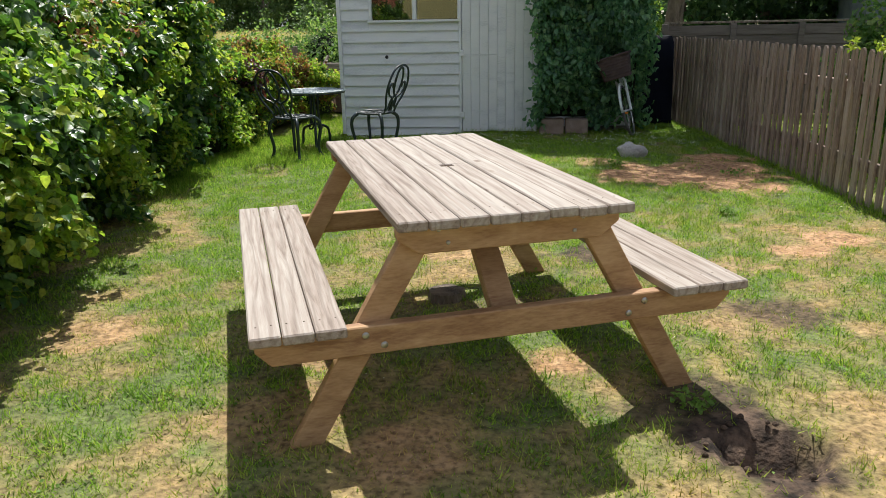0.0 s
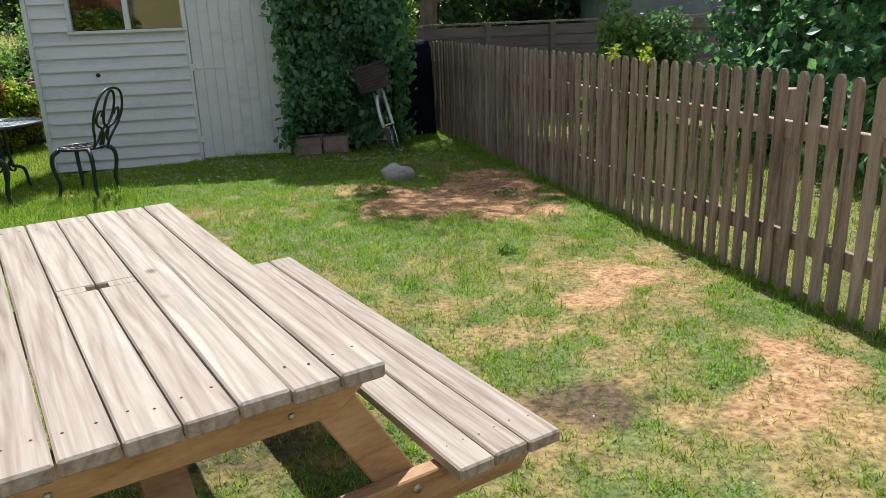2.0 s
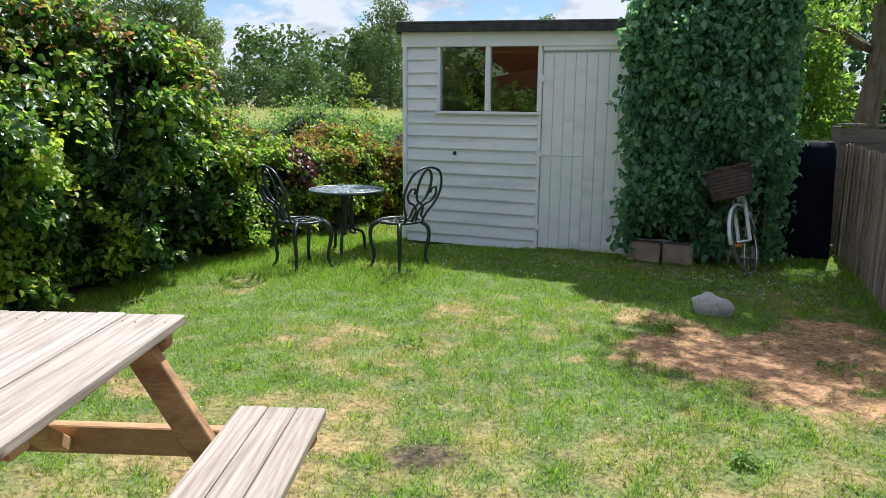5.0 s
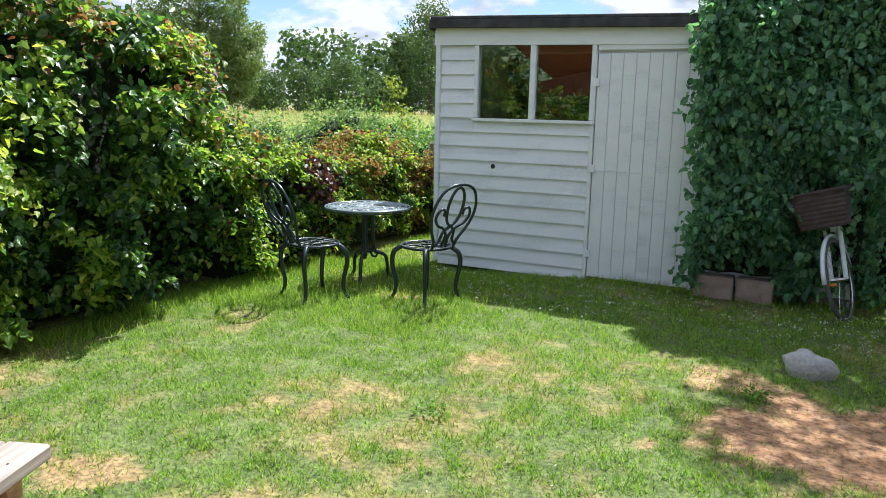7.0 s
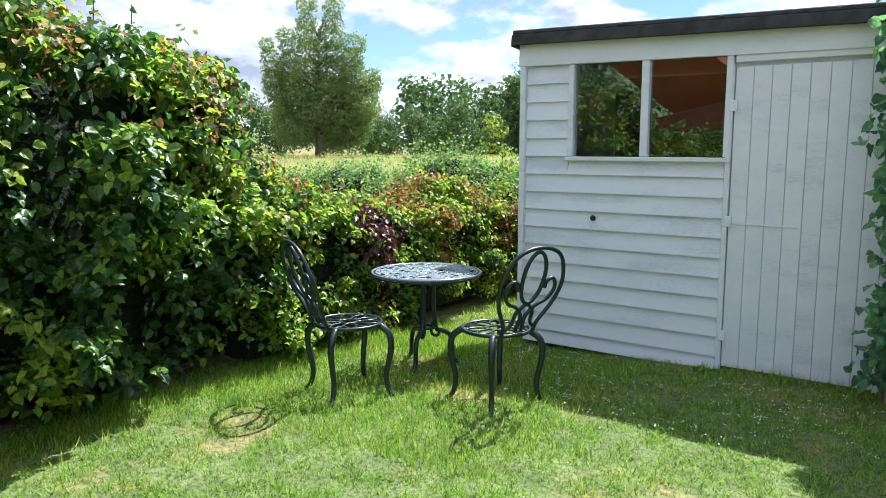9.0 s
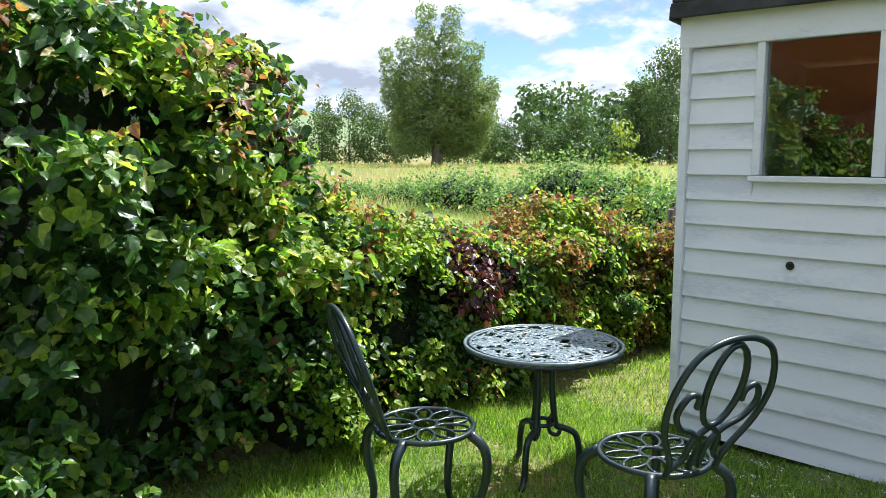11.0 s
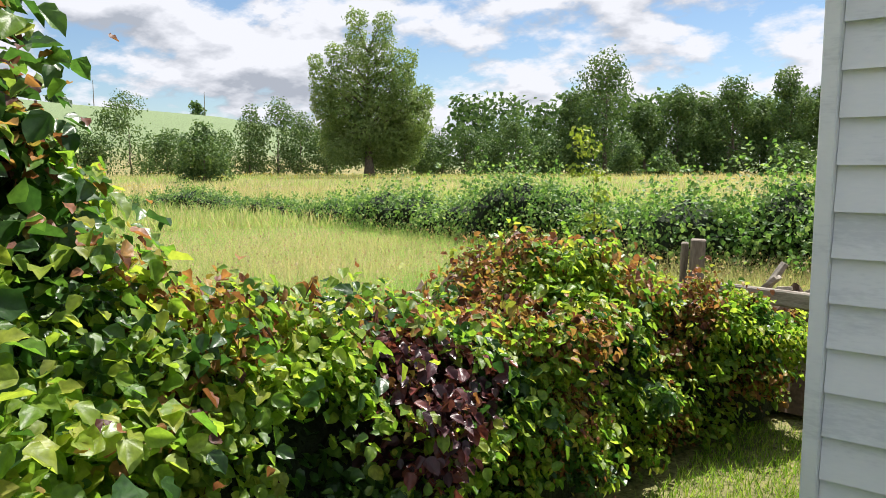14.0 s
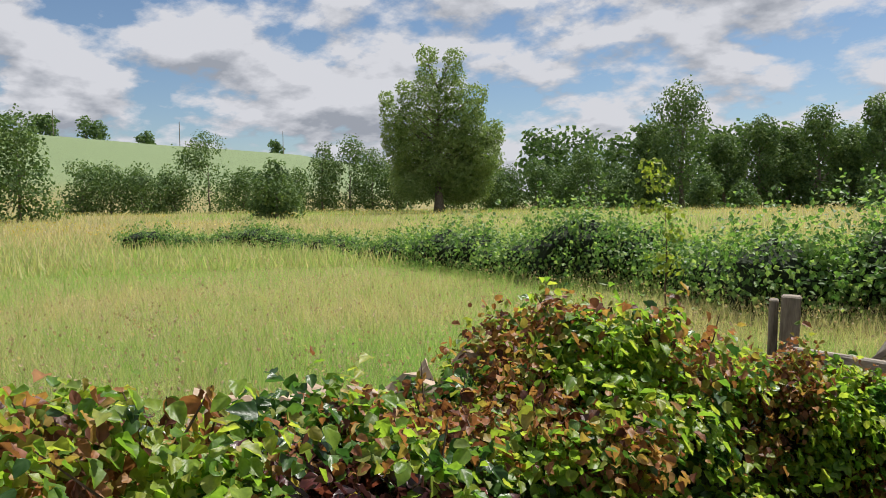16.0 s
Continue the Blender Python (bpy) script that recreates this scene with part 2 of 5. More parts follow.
    l(col, mx.inputs["A"]); l(r.outputs[0], mx.inputs["B"]); l(mx.outputs["Result"], b.inputs["Base Color"])




def add_rings(m):
    """Fine dark growth lines along the boards that close in long arches."""
    t = m.node_tree
    n, l = t.nodes.new, t.links.new
    b = t.nodes["Principled BSDF"]
    col = b.inputs["Base Color"].links[0].from_socket
    co, info, mp = n("ShaderNodeTexCoord"), n("ShaderNodeObjectInfo"), n("ShaderNodeVectorMath")
    mp.operation = "MULTIPLY_ADD"
    mp.inputs[1].default_value = (1.0, 0.10, 1.0)
    l(co.outputs["Object"], mp.inputs[0]); l(info.outputs["Random"], mp.inputs[2])
    w = n("ShaderNodeTexWave")
    w.inputs["Scale"].default_value, w.inputs["Distortion"].default_value = 9, 14
    w.inputs["Detail"].default_value, w.inputs["Detail Scale"].default_value = 2.5, 0.9
    l(mp.outputs[0], w.inputs["Vector"])
    r = ramp(t, [(0.0, (0.60, 0.54, 0.49)), (0.30, (0.93, 0.91, 0.89)), (0.6, (1.05, 1.03, 1.0))])
    l(w.outputs["Fac"], r.inputs[0])
    mx = n("ShaderNodeMix"); mx.data_type = "RGBA"; mx.blend_type = "MULTIPLY"
    mx.inputs["Factor"].default_value = 0.5
    l(col, mx.inputs["A"]); l(r.outputs[0], mx.inputs["B"]); l(mx.outputs["Result"], b.inputs["Base Color"])


add_rings(M_TOP)
add_knots(M_TOP, (0.34, 0.25, 0.19))
GREEN = [(0.0, (0.028, 0.078, 0.024)), (0.5, (0.065, 0.15, 0.034)), (0.85, (0.12, 0.235, 0.045)), (1.0, (0.26, 0.34, 0.075))]
# dark leaf; shaded clumps are put into this colour, sunlit ones into the next
M_HEDGE = leafy("glossy_hedge_leaf", GREEN, 0.36, 0.46, 0.6)
M_SUNLEAF = leafy("sunlit_hedge_leaf", [(0.0, (0.13, 0.26, 0.04)), (0.6, (0.28, 0.40, 0.055)), (1.0, (0.46, 0.48, 0.09))], 0.42, 0.58, 0.5)
M_TIPS = leafy("browned_hedge_tip", [(0.0, (0.07, 0.15, 0.03)), (0.18, (0.30, 0.33, 0.06)), (0.38, (0.46, 0.27, 0.10)), (0.62, (0.36, 0.15, 0.07)), (0.84, (0.20, 0.075, 0.045)), (1.0, (0.09, 0.035, 0.03))], 0.5, 0.42, 0.4)
M_PURPLE = leafy("dark_red_leaf", [(0.0, (0.03, 0.012, 0.02)), (0.6, (0.085, 0.026, 0.036)), (1.0, (0.22, 0.06, 0.055))], 0.35, 0.3)
M_IVY = leafy("dark_ivy_leaf", [(0.0, (0.06, 0.16, 0.10)), (0.6, (0.14, 0.31, 0.175)), (1.0, (0.26, 0.44, 0.24))], 0.40, 0.48, 0.7)
M_WEED = leafy("clover_leaf", [(0.0, (0.11, 0.22, 0.04)), (1.0, (0.24, 0.38, 0.08))], 0.55, 0.4, 0.3)
M_TREELEAF = leafy("light_tree_leaf", [(0.0, (0.12, 0.22, 0.045)), (0.6, (0.24, 0.37, 0.08)), (1.0, (0.40, 0.49, 0.14))], 0.5, 0.62)
M_DARKLEAF = leafy("dark_wood_leaf", [(0.0, (0.05, 0.11, 0.065)), (0.7, (0.11, 0.21, 0.11)), (1.0, (0.19, 0.30, 0.14))], 0.45, 0.6, 0.6)
M_WILLOW = leafy("silver_green_leaf", [(0.0, (0.12, 0.20, 0.055)), (0.6, (0.22, 0.31, 0.10)), (1.0, (0.36, 0.42, 0.20))], 0.5, 0.36, big=0.5)
M_FARLEAF = leafy("far_tree_leaf", [(0.0, (0.05, 0.10, 0.036)), (0.5, (0.105, 0.18, 0.058)), (1.0, (0.20, 0.28, 0.09))], 0.6, 0.26, 0.3, big=0.45)
M_BRAMBLE = leafy("bramble_leaf", [(0.0, (0.07, 0.16, 0.045)), (0.6, (0.17, 0.30, 0.08)), (1.0, (0.36, 0.46, 0.17))], 0.5, 0.48, 0.5)
M_SAPLING = leafy("yellow_green_leaf", [(0.0, (0.14, 0.22, 0.03)), (1.0, (0.38, 0.42, 0.07))], 0.5, 0.45)
M_BLADE = attribute_mix(leafy("lawn_blade", GREEN, 0.6, 0.45, 0.15), "dry",
                        [(0.0, (0.075, 0.165, 0.02)), (0.5, (0.195, 0.36, 0.038)), (1.0, (0.41, 0.55, 0.085))],
                        [(0.0, (0.17, 0.16, 0.04)), (0.5, (0.40, 0.31, 0.11)), (1.0, (0.60, 0.43, 0.20))])
M_HAY = attribute_mix(leafy("meadow_blade", GREEN, 0.6, 0.48, 0.3), "dry",
                      [(0.0, (0.18, 0.33, 0.085)), (0.6, (0.28, 0.43, 0.13)), (1.0, (0.42, 0.51, 0.20))],
                      [(0.0, (0.37, 0.34, 0.16)), (0.5, (0.52, 0.42, 0.27)), (1.0, (0.62, 0.50, 0.37))])
M_BUTTER = leafy("buttercup", [(0.0, (0.50, 0.37, 0.05)), (1.0, (0.62, 0.46, 0.08))], 0.5, 0.3)
M_SEED = leafy("grass_seed_head", [(0.0, (0.34, 0.26, 0.16)), (0.6, (0.46, 0.33, 0.24)), (1.0, (0.52, 0.44, 0.27))], 0.7, 0.4)
M_PETAL = leafy("daisy_petal", [(0.0, (0.70, 0.70, 0.68)), (1.0, (0.82, 0.82, 0.80))], 0.6, 0.3)


def ground_material():
    m = surface("turf_and_soil", [(0.3, (0.085, 0.115, 0.038)), (0.7, (0.16, 0.20, 0.068))], 5, 0.95, bump=0.8, fine=50, depth=0.03)
    t = m.node_tree
    n, l = t.nodes.new, t.links.new
    b = t.nodes["Principled BSDF"]
    green = b.inputs["Base Color"].links[0].from_socket
    co, ns = n("ShaderNodeTexCoord"), n("ShaderNodeTexNoise")
    ns.inputs["Scale"].default_value, ns.inputs["Detail"].default_value = 14, 8
    l(co.outputs["Object"], ns.inputs["Vector"])
    soil = ramp(t, [(0.3, (0.30, 0.16, 0.08)), (0.5, (0.44, 0.25, 0.135)), (0.7, (0.54, 0.34, 0.20))])
    straw = ramp(t, [(0.3, (0.22, 0.145, 0.06)), (0.7, (0.48, 0.325, 0.16))])
    dark = ramp(t, [(0.35, (0.018, 0.012, 0.008)), (0.65, (0.12, 0.08, 0.055))])
    field = ramp(t, [(0.3, (0.17, 0.19, 0.055)), (0.5, (0.27, 0.22, 0.09)), (0.7, (0.38, 0.29, 0.07))])
    crop = ramp(t, [(0.3, (0.14, 0.20, 0.09)), (0.7, (0.18, 0.235, 0.115))])
    last = green
    for name, r in (("dry", straw), ("bare", soil), ("dark", dark), ("field", field), ("crop", crop)):
        l(ns.outputs["Fac"], r.inputs[0])
        at = n("ShaderNodeAttribute"); at.attribute_name = name
        mx = n("ShaderNodeMix"); mx.data_type = "RGBA"
        l(at.outputs["Fac"], mx.inputs["Factor"]); l(last, mx.inputs["A"]); l(r.outputs[0], mx.inputs["B"])
        last = mx.outputs["Result"]
    n2 = n("ShaderNodeTexNoise")
    n2.inputs["Scale"].default_value, n2.inputs["Detail"].default_value = 38, 5
    l(co.outputs["Object"], n2.inputs["Vector"])
    crumb = ramp(t, [(0.32, (0.45, 0.43, 0.40)), (0.5, (1.0, 1.0, 1.0)), (0.68, (1.3, 1.27, 1.2))])
    l(n2.outputs["Fac"], crumb.inputs[0])
    mu = n("ShaderNodeMix"); mu.data_type = "RGBA"; mu.blend_type = "MULTIPLY"
    mu.inputs["Factor"].default_value = 1.0
    l(last, mu.inputs["A"]); l(crumb.outputs[0], mu.inputs["B"])
    l(mu.outputs["Result"], b.inputs["Base Color"])
    return m


M_GROUND = ground_material()
M_GLASS = bpy.data.materials.new("window_glass")
M_GLASS.use_nodes = True
_g = M_GLASS.node_tree.nodes["Principled BSDF"]
_g.inputs["Base Color"].default_value = (0.9, 0.95, 0.95, 1)
_g.inputs["Roughness"].default_value, _g.inputs["Transmission Weight"].default_value, _g.inputs["IOR"].default_value = 0.01, 1.0, 2.0


# ---- building helpers ----
def link_mesh(name, me, material, parent=None, label=""):
    ob = new(name, me)
    if material and not me.materials:
        me.materials.append(material)
    if parent is not None:
        ob.parent = parent
    if label:
        ob["label"] = label
    return ob


def part(name, bm, material, parent=None, label="", smooth=False):
    me = bpy.data.meshes.new(name)
    bm.to_mesh(me)
    bm.free()
    if smooth:
        me.shade_smooth()
    return link_mesh(name, me, material, parent, label)


def thing(name, label, category, m=None, group="", kind=""):
    ob = new(name)
    ob.empty_display_size = 0.1
    if m is not None:
        ob.matrix_world = m
    return tagged(ob, label, category, group, kind)


def add_box(bm, size, m=None, bevel=0.004):
    """A box of that size, centred on the pose m, with softened edges."""
    r = bmesh.ops.create_cube(bm, size=1.0, matrix=(m or Matrix()) @ Matrix.Diagonal((*size, 1)))
    if bevel:
        edges = {e for v in r["verts"] for e in v.link_edges}
        bmesh.ops.bevel(bm, geom=list(edges), offset=min(bevel, min(size) * 0.3), segments=1, affect="EDGES")
    return bm


def box(size, m=None, bevel=0.004):
    return add_box(bmesh.new(), size, m, bevel)


def span(a, b, width, thick):
    """Size and pose of a board from a to b; its width lies level."""
    a, b = Vector(a), Vector(b)
    d = b - a
    x = d.normalized()
    y = Vector((0, 0, 1)).cross(x)
    y = y.normalized() if y.length > 1e-4 else Vector((0, 1, 0))
    z = x.cross(y)
    m = Matrix((x, y, z)).transposed().to_4x4()
    m.translation = (a + b) / 2
    return (d.length, width, thick), m


def add_tube(bm, pts, radii, sides=8, closed=False):
    """A tube along points; radii one for all or one each."""
    pts = [Vector(p) for p in pts]
    n = len(pts)
    if not hasattr(radii, "__len__"):
        radii = [radii] * n
    rings, up = [], None
    for i, p in enumerate(pts):
        a, b = (pts[i - 1], pts[(i + 1) % n]) if closed else (pts[max(i - 1, 0)], pts[min(i + 1, n - 1)])
        d = (b - a).normalized()
        if up is None:
            up = d.orthogonal().normalized()
        up = (up - d * up.dot(d)).normalized()
        s = d.cross(up)
        rings.append([bm.verts.new(p + radii[i] * (math.cos(2 * math.pi * k / sides) * up + math.sin(2 * math.pi * k / sides) * s)) for k in range(sides)])
    for i in range(n if closed else n - 1):
        r, q = rings[i], rings[(i + 1) % n]
        for k in range(sides):
            bm.faces.new((r[k], r[(k + 1) % sides], q[(k + 1) % sides], q[k]))
    if not closed:
        bm.faces.new(rings[0][::-1]); bm.faces.new(rings[-1])
    return bm


def tube(pts, radii, sides=8, closed=False):
    return add_tube(bmesh.new(), pts, radii, sides, closed)


def smooth_path(pts, steps=6):
    """Catmull-Rom through the points."""
    p = [Vector(q) for q in pts]
    p = [2 * p[0] - p[1]] + p + [2 * p[-1] - p[-2]]
    out = []
    for i in range(1, len(p) - 2):
        for k in range(steps):
            t = k / steps
            out.append(0.5 * (2 * p[i] + (p[i + 1] - p[i - 1]) * t + (2 * p[i - 1] - 5 * p[i] + 4 * p[i + 1] - p[i + 2]) * t * t + (3 * p[i] - p[i - 1] - 3 * p[i + 1] + p[i + 2]) * t ** 3))
    return out + [p[-2]]


rng = np.random.default_rng(7)


def unit(v):
    return v / np.maximum(np.linalg.norm(v, axis=1, keepdims=True), 1e-6)


LEAF = np.array([(0, 0, 0), (-0.21, 0.05, 0.08), (-0.35, 0.24, 0.17), (-0.345, 0.43, 0.07), (-0.31, 0.63, 0.15), (-0.19, 0.80, 0.0), (0.04, 0.98, -0.20),
                 (0.20, 0.78, 0.03), (0.32, 0.60, 0.04), (0.335, 0.42, 0.13), (0.36, 0.24, 0.19), (0.20, 0.05, 0.03)])
LEAF_F = np.array([(0, k + 1, k) for k in range(1, 11)])
OVAL = np.array([(0, 0, 0), (-0.33, 0.30, 0.10), (-0.25, 0.68, 0.07), (0.02, 1.0, -0.12), (0.27, 0.66, 0.03), (0.34, 0.28, 0.13)])
OVAL_F = np.array([(0, k + 1, k) for k in range(1, 5)])
SPRAY = np.array([(0, 0, 0), (-0.42, 0.45, 0.08), (0, 1.0, -0.06), (0.42, 0.45, 0.08)])
SPRAY_F = np.array([(0, 2, 1), (0, 3, 2)])


def leaf_mesh(name, pts, normals, size, material, parent=None, label="", shape=0, loose=0.6, droop=0.6, kind="stuff"):
    """One mesh of many single leaves at pts, each facing about its normal, with its tip hanging by droop."""
    v0, f0 = ((LEAF, LEAF_F), (SPRAY, SPRAY_F), (OVAL, OVAL_F))[shape]
    n = len(pts)
    nz = unit(normals + loose * rng.normal(size=(n, 3)))
    tip = rng.normal(size=(n, 3)) + np.array((0, 0, -droop * 2))
    ty = unit(tip - nz * (tip * nz).sum(1, keepdims=True))
    tx = np.cross(ty, nz)
    s = size * rng.uniform(0.55, 1.25, size=(n, 1, 1))
    v = pts[:, None, :] + s * (v0[None, :, 0:1] * tx[:, None, :] + v0[None, :, 1:2] * ty[:, None, :] + v0[None, :, 2:3] * nz[:, None, :])
    f = f0[None] + (np.arange(n) * len(v0))[:, None, None]
    me = bpy.data.meshes.new(name)
    me.from_pydata(v.reshape(-1, 3), [], f.reshape(-1, 3))
    me.polygons.foreach_set("use_smooth", np.full(len(me.polygons), shape != 1))
    ob = link_mesh(name, me, material, parent, label)
    if kind:
        ob["kind"] = kind
    return ob


def sprays(p, q, per, length, thick):
    """Turns single places into short leafy sprays that point outwards: per leaves along each."""
    n = len(p)
    d = unit(unit(q) + rng.normal(size=(n, 3)) * 0.55)
    t = rng.uniform(-0.4, 1.0, (n, per, 1)) * length * rng.uniform(0.5, 1.3, (n, 1, 1))
    pts = p[:, None, :] + d[:, None, :] * t + rng.normal(size=(n, per, 3)) * thick
    turn = unit(q + rng.normal(size=(n, 3)) * 0.45)
    nor = np.repeat(turn[:, None, :], per, 1) + rng.normal(size=(n, per, 3)) * 0.25
    return pts.reshape(-1, 3), nor.reshape(-1, 3)


def boughs(c, out, per, length, width, thick=0.025, sag=0.35):
    """Leafy boughs that reach out level from the places c and sag at their ends: places, normals and how near the end each leaf sits."""
    n = len(c)
    up = np.array((0.0, 0.0, 1.0))
    o = unit(np.array(out, float))
    side = unit(np.cross(up, o))
    k = rng.uniform(0.6, 1.35, (n, 1))
    u = rng.uniform(-0.45, 1.0, (n, per))
    v = rng.normal(size=(n, per)) * (1.0 - 0.55 * np.maximum(u, 0))
    z = rng.normal(size=(n, per)) * thick - sag * length * np.maximum(u, 0) ** 2
    roll = rng.normal(size=(n, 1)) * 0.22
    p = c[:, None, :] + o[:, None, :] * (u * k * length)[..., None] + side[:, None, :] * (v * k * width)[..., None] + up * (z + roll * v * width)[..., None]
    nor = up + o[:, None, :] * (0.25 + 0.5 * np.maximum(u, 0))[..., None] + rng.normal(size=(n, per, 3)) * 0.16
    return p.reshape(-1, 3), nor.reshape(-1, 3), u.reshape(-1)


def fnoise(p, s, seed=0.0):
    return noise.noise(Vector((p[0] * s + seed, p[1] * s - seed * 1.7, (p[2] if len(p) > 2 else 0) * s + 3.1 * seed)))


def lump(rings, sides, shape):
    """A closed uneven body: shape(u, v) gives the place for height u and turn v, both 0 to 1."""
    bm = bmesh.new()
    r = [[bm.verts.new(shape(i / rings, k / sides)) for k in range(sides)] for i in range(rings + 1)]
    for i in range(rings):
        for k in range(sides):
            bm.faces.new((r[i][k], r[i][(k + 1) % sides], r[i + 1][(k + 1) % sides], r[i + 1][k]))
    bm.faces.new(r[0][::-1]); bm.faces.new(r[-1])
    return bm


# ---- ground: lawn, meadow and hill in one sheet ----
PATCHES = [  # x, y, rx, ry, strength
    (4.75, 6.35, 0.62, 0.55, 1.0), (5.30, 6.6, 0.40, 0.85, 1.0), (4.2, 6.95, 0.32, 0.22, 0.7), (5.2, 5.9, 0.5, 0.2, 0.8),
    (5.38, 4.25, 0.22, 0.17, 0.85), (5.08, 4.0, 0.20, 0.15, 0.8), (5.62, 3.1, 0.16, 0.24, 0.85), (5.35, 2.85, 0.20, 0.18, 0.75),
    (4.6, 3.75, 0.40, 0.14, 0.45), (3.58, 2.44, 0.15, 0.14, 0.7), (2.62, 2.5, 0.20, 0.18, 0.6), (2.45, 1.9, 0.30, 0.25, 0.45), (1.45, 2.7, 0.22, 0.22, 0.5),
    (3.0, 4.1, 0.35, 0.2, 0.3), (4.3, 2.9, 0.35, 0.2, 0.3), (2.0, 4.6, 0.2, 0.18, 0.6), (1.62, 7.75, 0.3, 0.2, 0.5), (3.0, 1.75, 0.2, 0.16, 0.5), (2.2, 1.2, 0.4, 0.3, 0.4)]
DARKS = [(3.68, 4.42, 0.17, 0.12, 0.9), (3.80, 3.93, 0.22, 0.13, 0.9), (4.62, 3.0, 0.30, 0.18, 0.8), (4.16, 1.82, 0.28, 0.22, 1.0), (3.95, 2.10, 0.25, 0.18, 0.8), (3.35, 3.05, 0.22, 0.15, 0.7), (5.25, 6.75, 0.25, 0.2, 0.3)]


def spots(x, y, rows, seed):
    best = 0.0
    for cx, cy, rx, ry, s in rows:
        d = math.hypot((x - cx) / rx, (y - cy) / ry)
        if d < 1.8:
            d += 0.75 * fnoise((x, y), 3.2, seed) + 0.45 * fnoise((x, y), 10, seed)
            best = max(best, s * min(1, max(0, (1.15 - d) / 0.35)))
    return best


def fence_x(y):
    return 6.08 - (y - 3.2) * 0.0705


def in_lawn(x, y):
    return 0.0 < x < fence_x(y) and y < (9.4 if x < 4.86 else 10.7)


def dryness(x, y):
    d = 0.36 + 0.6 * fnoise((x, y), 0.8, 2) + 0.7 * fnoise((x, y), 3.0, 5) + 0.6 * fnoise((x, y), 8, 8)
    d += 0.22 * max(0, min(1, (5.0 - y) / 3)) - 0.38 * max(0, min(1, (y - 4.2) / 2.6)) - 0.12 * max(0, min(1, (3 - x)))
    if x > fence_x(y) - 0.45:
        d -= 0.4
    # greener, darker turf under the picnic table, which also paints its shade
    d -= 0.30 * max(0, 1 - math.hypot((x - 3.3) / 1.3, (y - 2.2) / 1.3) ** 2)
    return max(0, min(1, d))


def terrain(x, y):
    z = 0.02 * fnoise((x, y), 1.1) + 0.012 * fnoise((x, y), 4)
    d = math.hypot(x - 1.4, y - 7.6)
    out = max(0, min(1, (-0.5 - x) / 3)) if y < 12 else max(0, min(1, (y - 11.0) / 3))
    z += out * 0.07 * fnoise((x, y), 0.25) - 0.05 * out
    if d > 14:
        z += min(d - 14, 50) * 0.012
    b = math.degrees(math.atan2(x - 1.4, y - 7.6))
    if d > 120 and b < 0:
        k = min(1, (d - 120) / 220)
        f = 0.58 + 0.012 * (-54 - b) if b < -54 else 0.58 * max(0, 1 - (b + 54) / 20)
        z += (3 - 2 * k) * k * k * 36 * min(1, f)
    z -= 0.07 * max(0, min(1, (3.1 - x) / 1.4)) * max(0, min(1, (y - 8.5) / 0.5)) * max(0, min(1, (12.5 - y)))
    hx, hy = (x - 4.20) / 0.19, (y - 1.80) / 0.13
    z -= 0.15 * max(0, 1 - (hx * hx + hy * hy)) ** 0.7
    return z


def grid_lines(lo, hi, step, reach):
    a = list(np.arange(lo, hi, step))
    s, up, down = step, [hi], []
    while up[-1] < reach:
        s *= 1.22
        up.append(up[-1] + s)
    s, p = step, lo
    while p > -reach:
        s *= 1.22
        p -= s
        down.append(p)
    return down[::-1] + a + up


def build_ground():
    xs, ys = grid_lines(0.0, 6.3, 0.055, 1500), grid_lines(0.6, 9.4, 0.055, 1500)
    v, at = [], {k: [] for k in ("dry", "bare", "dark", "field", "crop")}
    for y in ys:
        for x in xs:
            v.append((x, y, terrain(x, y)))
            near = in_lawn(x, y) and y > -3
            at["dry"].append(dryness(x, y) * 0.9 if near else 0.3)
            at["bare"].append(spots(x, y, PATCHES, 1) if near else 0.0)
            at["dark"].append(spots(x, y, DARKS, 4) if near else 0.0)
            d = math.hypot(x, y - 7)
            at["field"].append(0.0 if near or x > 5 else max(0, min(1, (d - 4) / 8)) * (0.55 + 0.5 * fnoise((x, y), 0.06)))
            at["crop"].append(max(0, min(1, (d - 150) / 40)) if x < -40 else 0.0)
    w = len(xs)
    f = [(j * w + i, j * w + i + 1, (j + 1) * w + i + 1, (j + 1) * w + i) for j in range(len(ys) - 1) for i in range(w - 1)]
    me = bpy.data.meshes.new("ground")
    me.from_pydata(v, [], f)
    me.shade_smooth()
    for k, val in at.items():
        a = me.attributes.new(k, "FLOAT", "POINT")
        a.data.foreach_set("value", [max(0.0, min(1.0, q)) for q in val])
    tagged(link_mesh("ground", me, M_GROUND), "patchy lawn with dry earth running out to a meadow and green hill", "ground", kind="structure")


build_ground()


def blades(name, pts, dry, height, width, material, label, lean=0.45):
    """One pointed blade at each place."""
    n = len(pts)
    a = rng.uniform(0, 2 * math.pi, n)
    side = np.stack([np.cos(a), np.sin(a), np.zeros(n)], 1)
    h = (height * rng.uniform(0.5, 1.3, n))[:, None]
    bend = rng.normal(size=(n, 3)) * lean
    bend[:, 2] = 1
    w = (width * rng.uniform(0.6, 1.3, n))[:, None]
    v = np.stack([pts - side * w / 2, pts + side * w / 2, pts + unit(bend) * h], 1).reshape(-1, 3)
    me = bpy.data.meshes.new(name)
    me.from_pydata(v, [], np.arange(3 * n).reshape(-1, 3))
    at = me.attributes.new("dry", "FLOAT", "POINT")
    at.data.foreach_set("value", np.repeat(dry, 3))
    return tagged(link_mesh(name, me, material), label, "grass", kind="stuff")


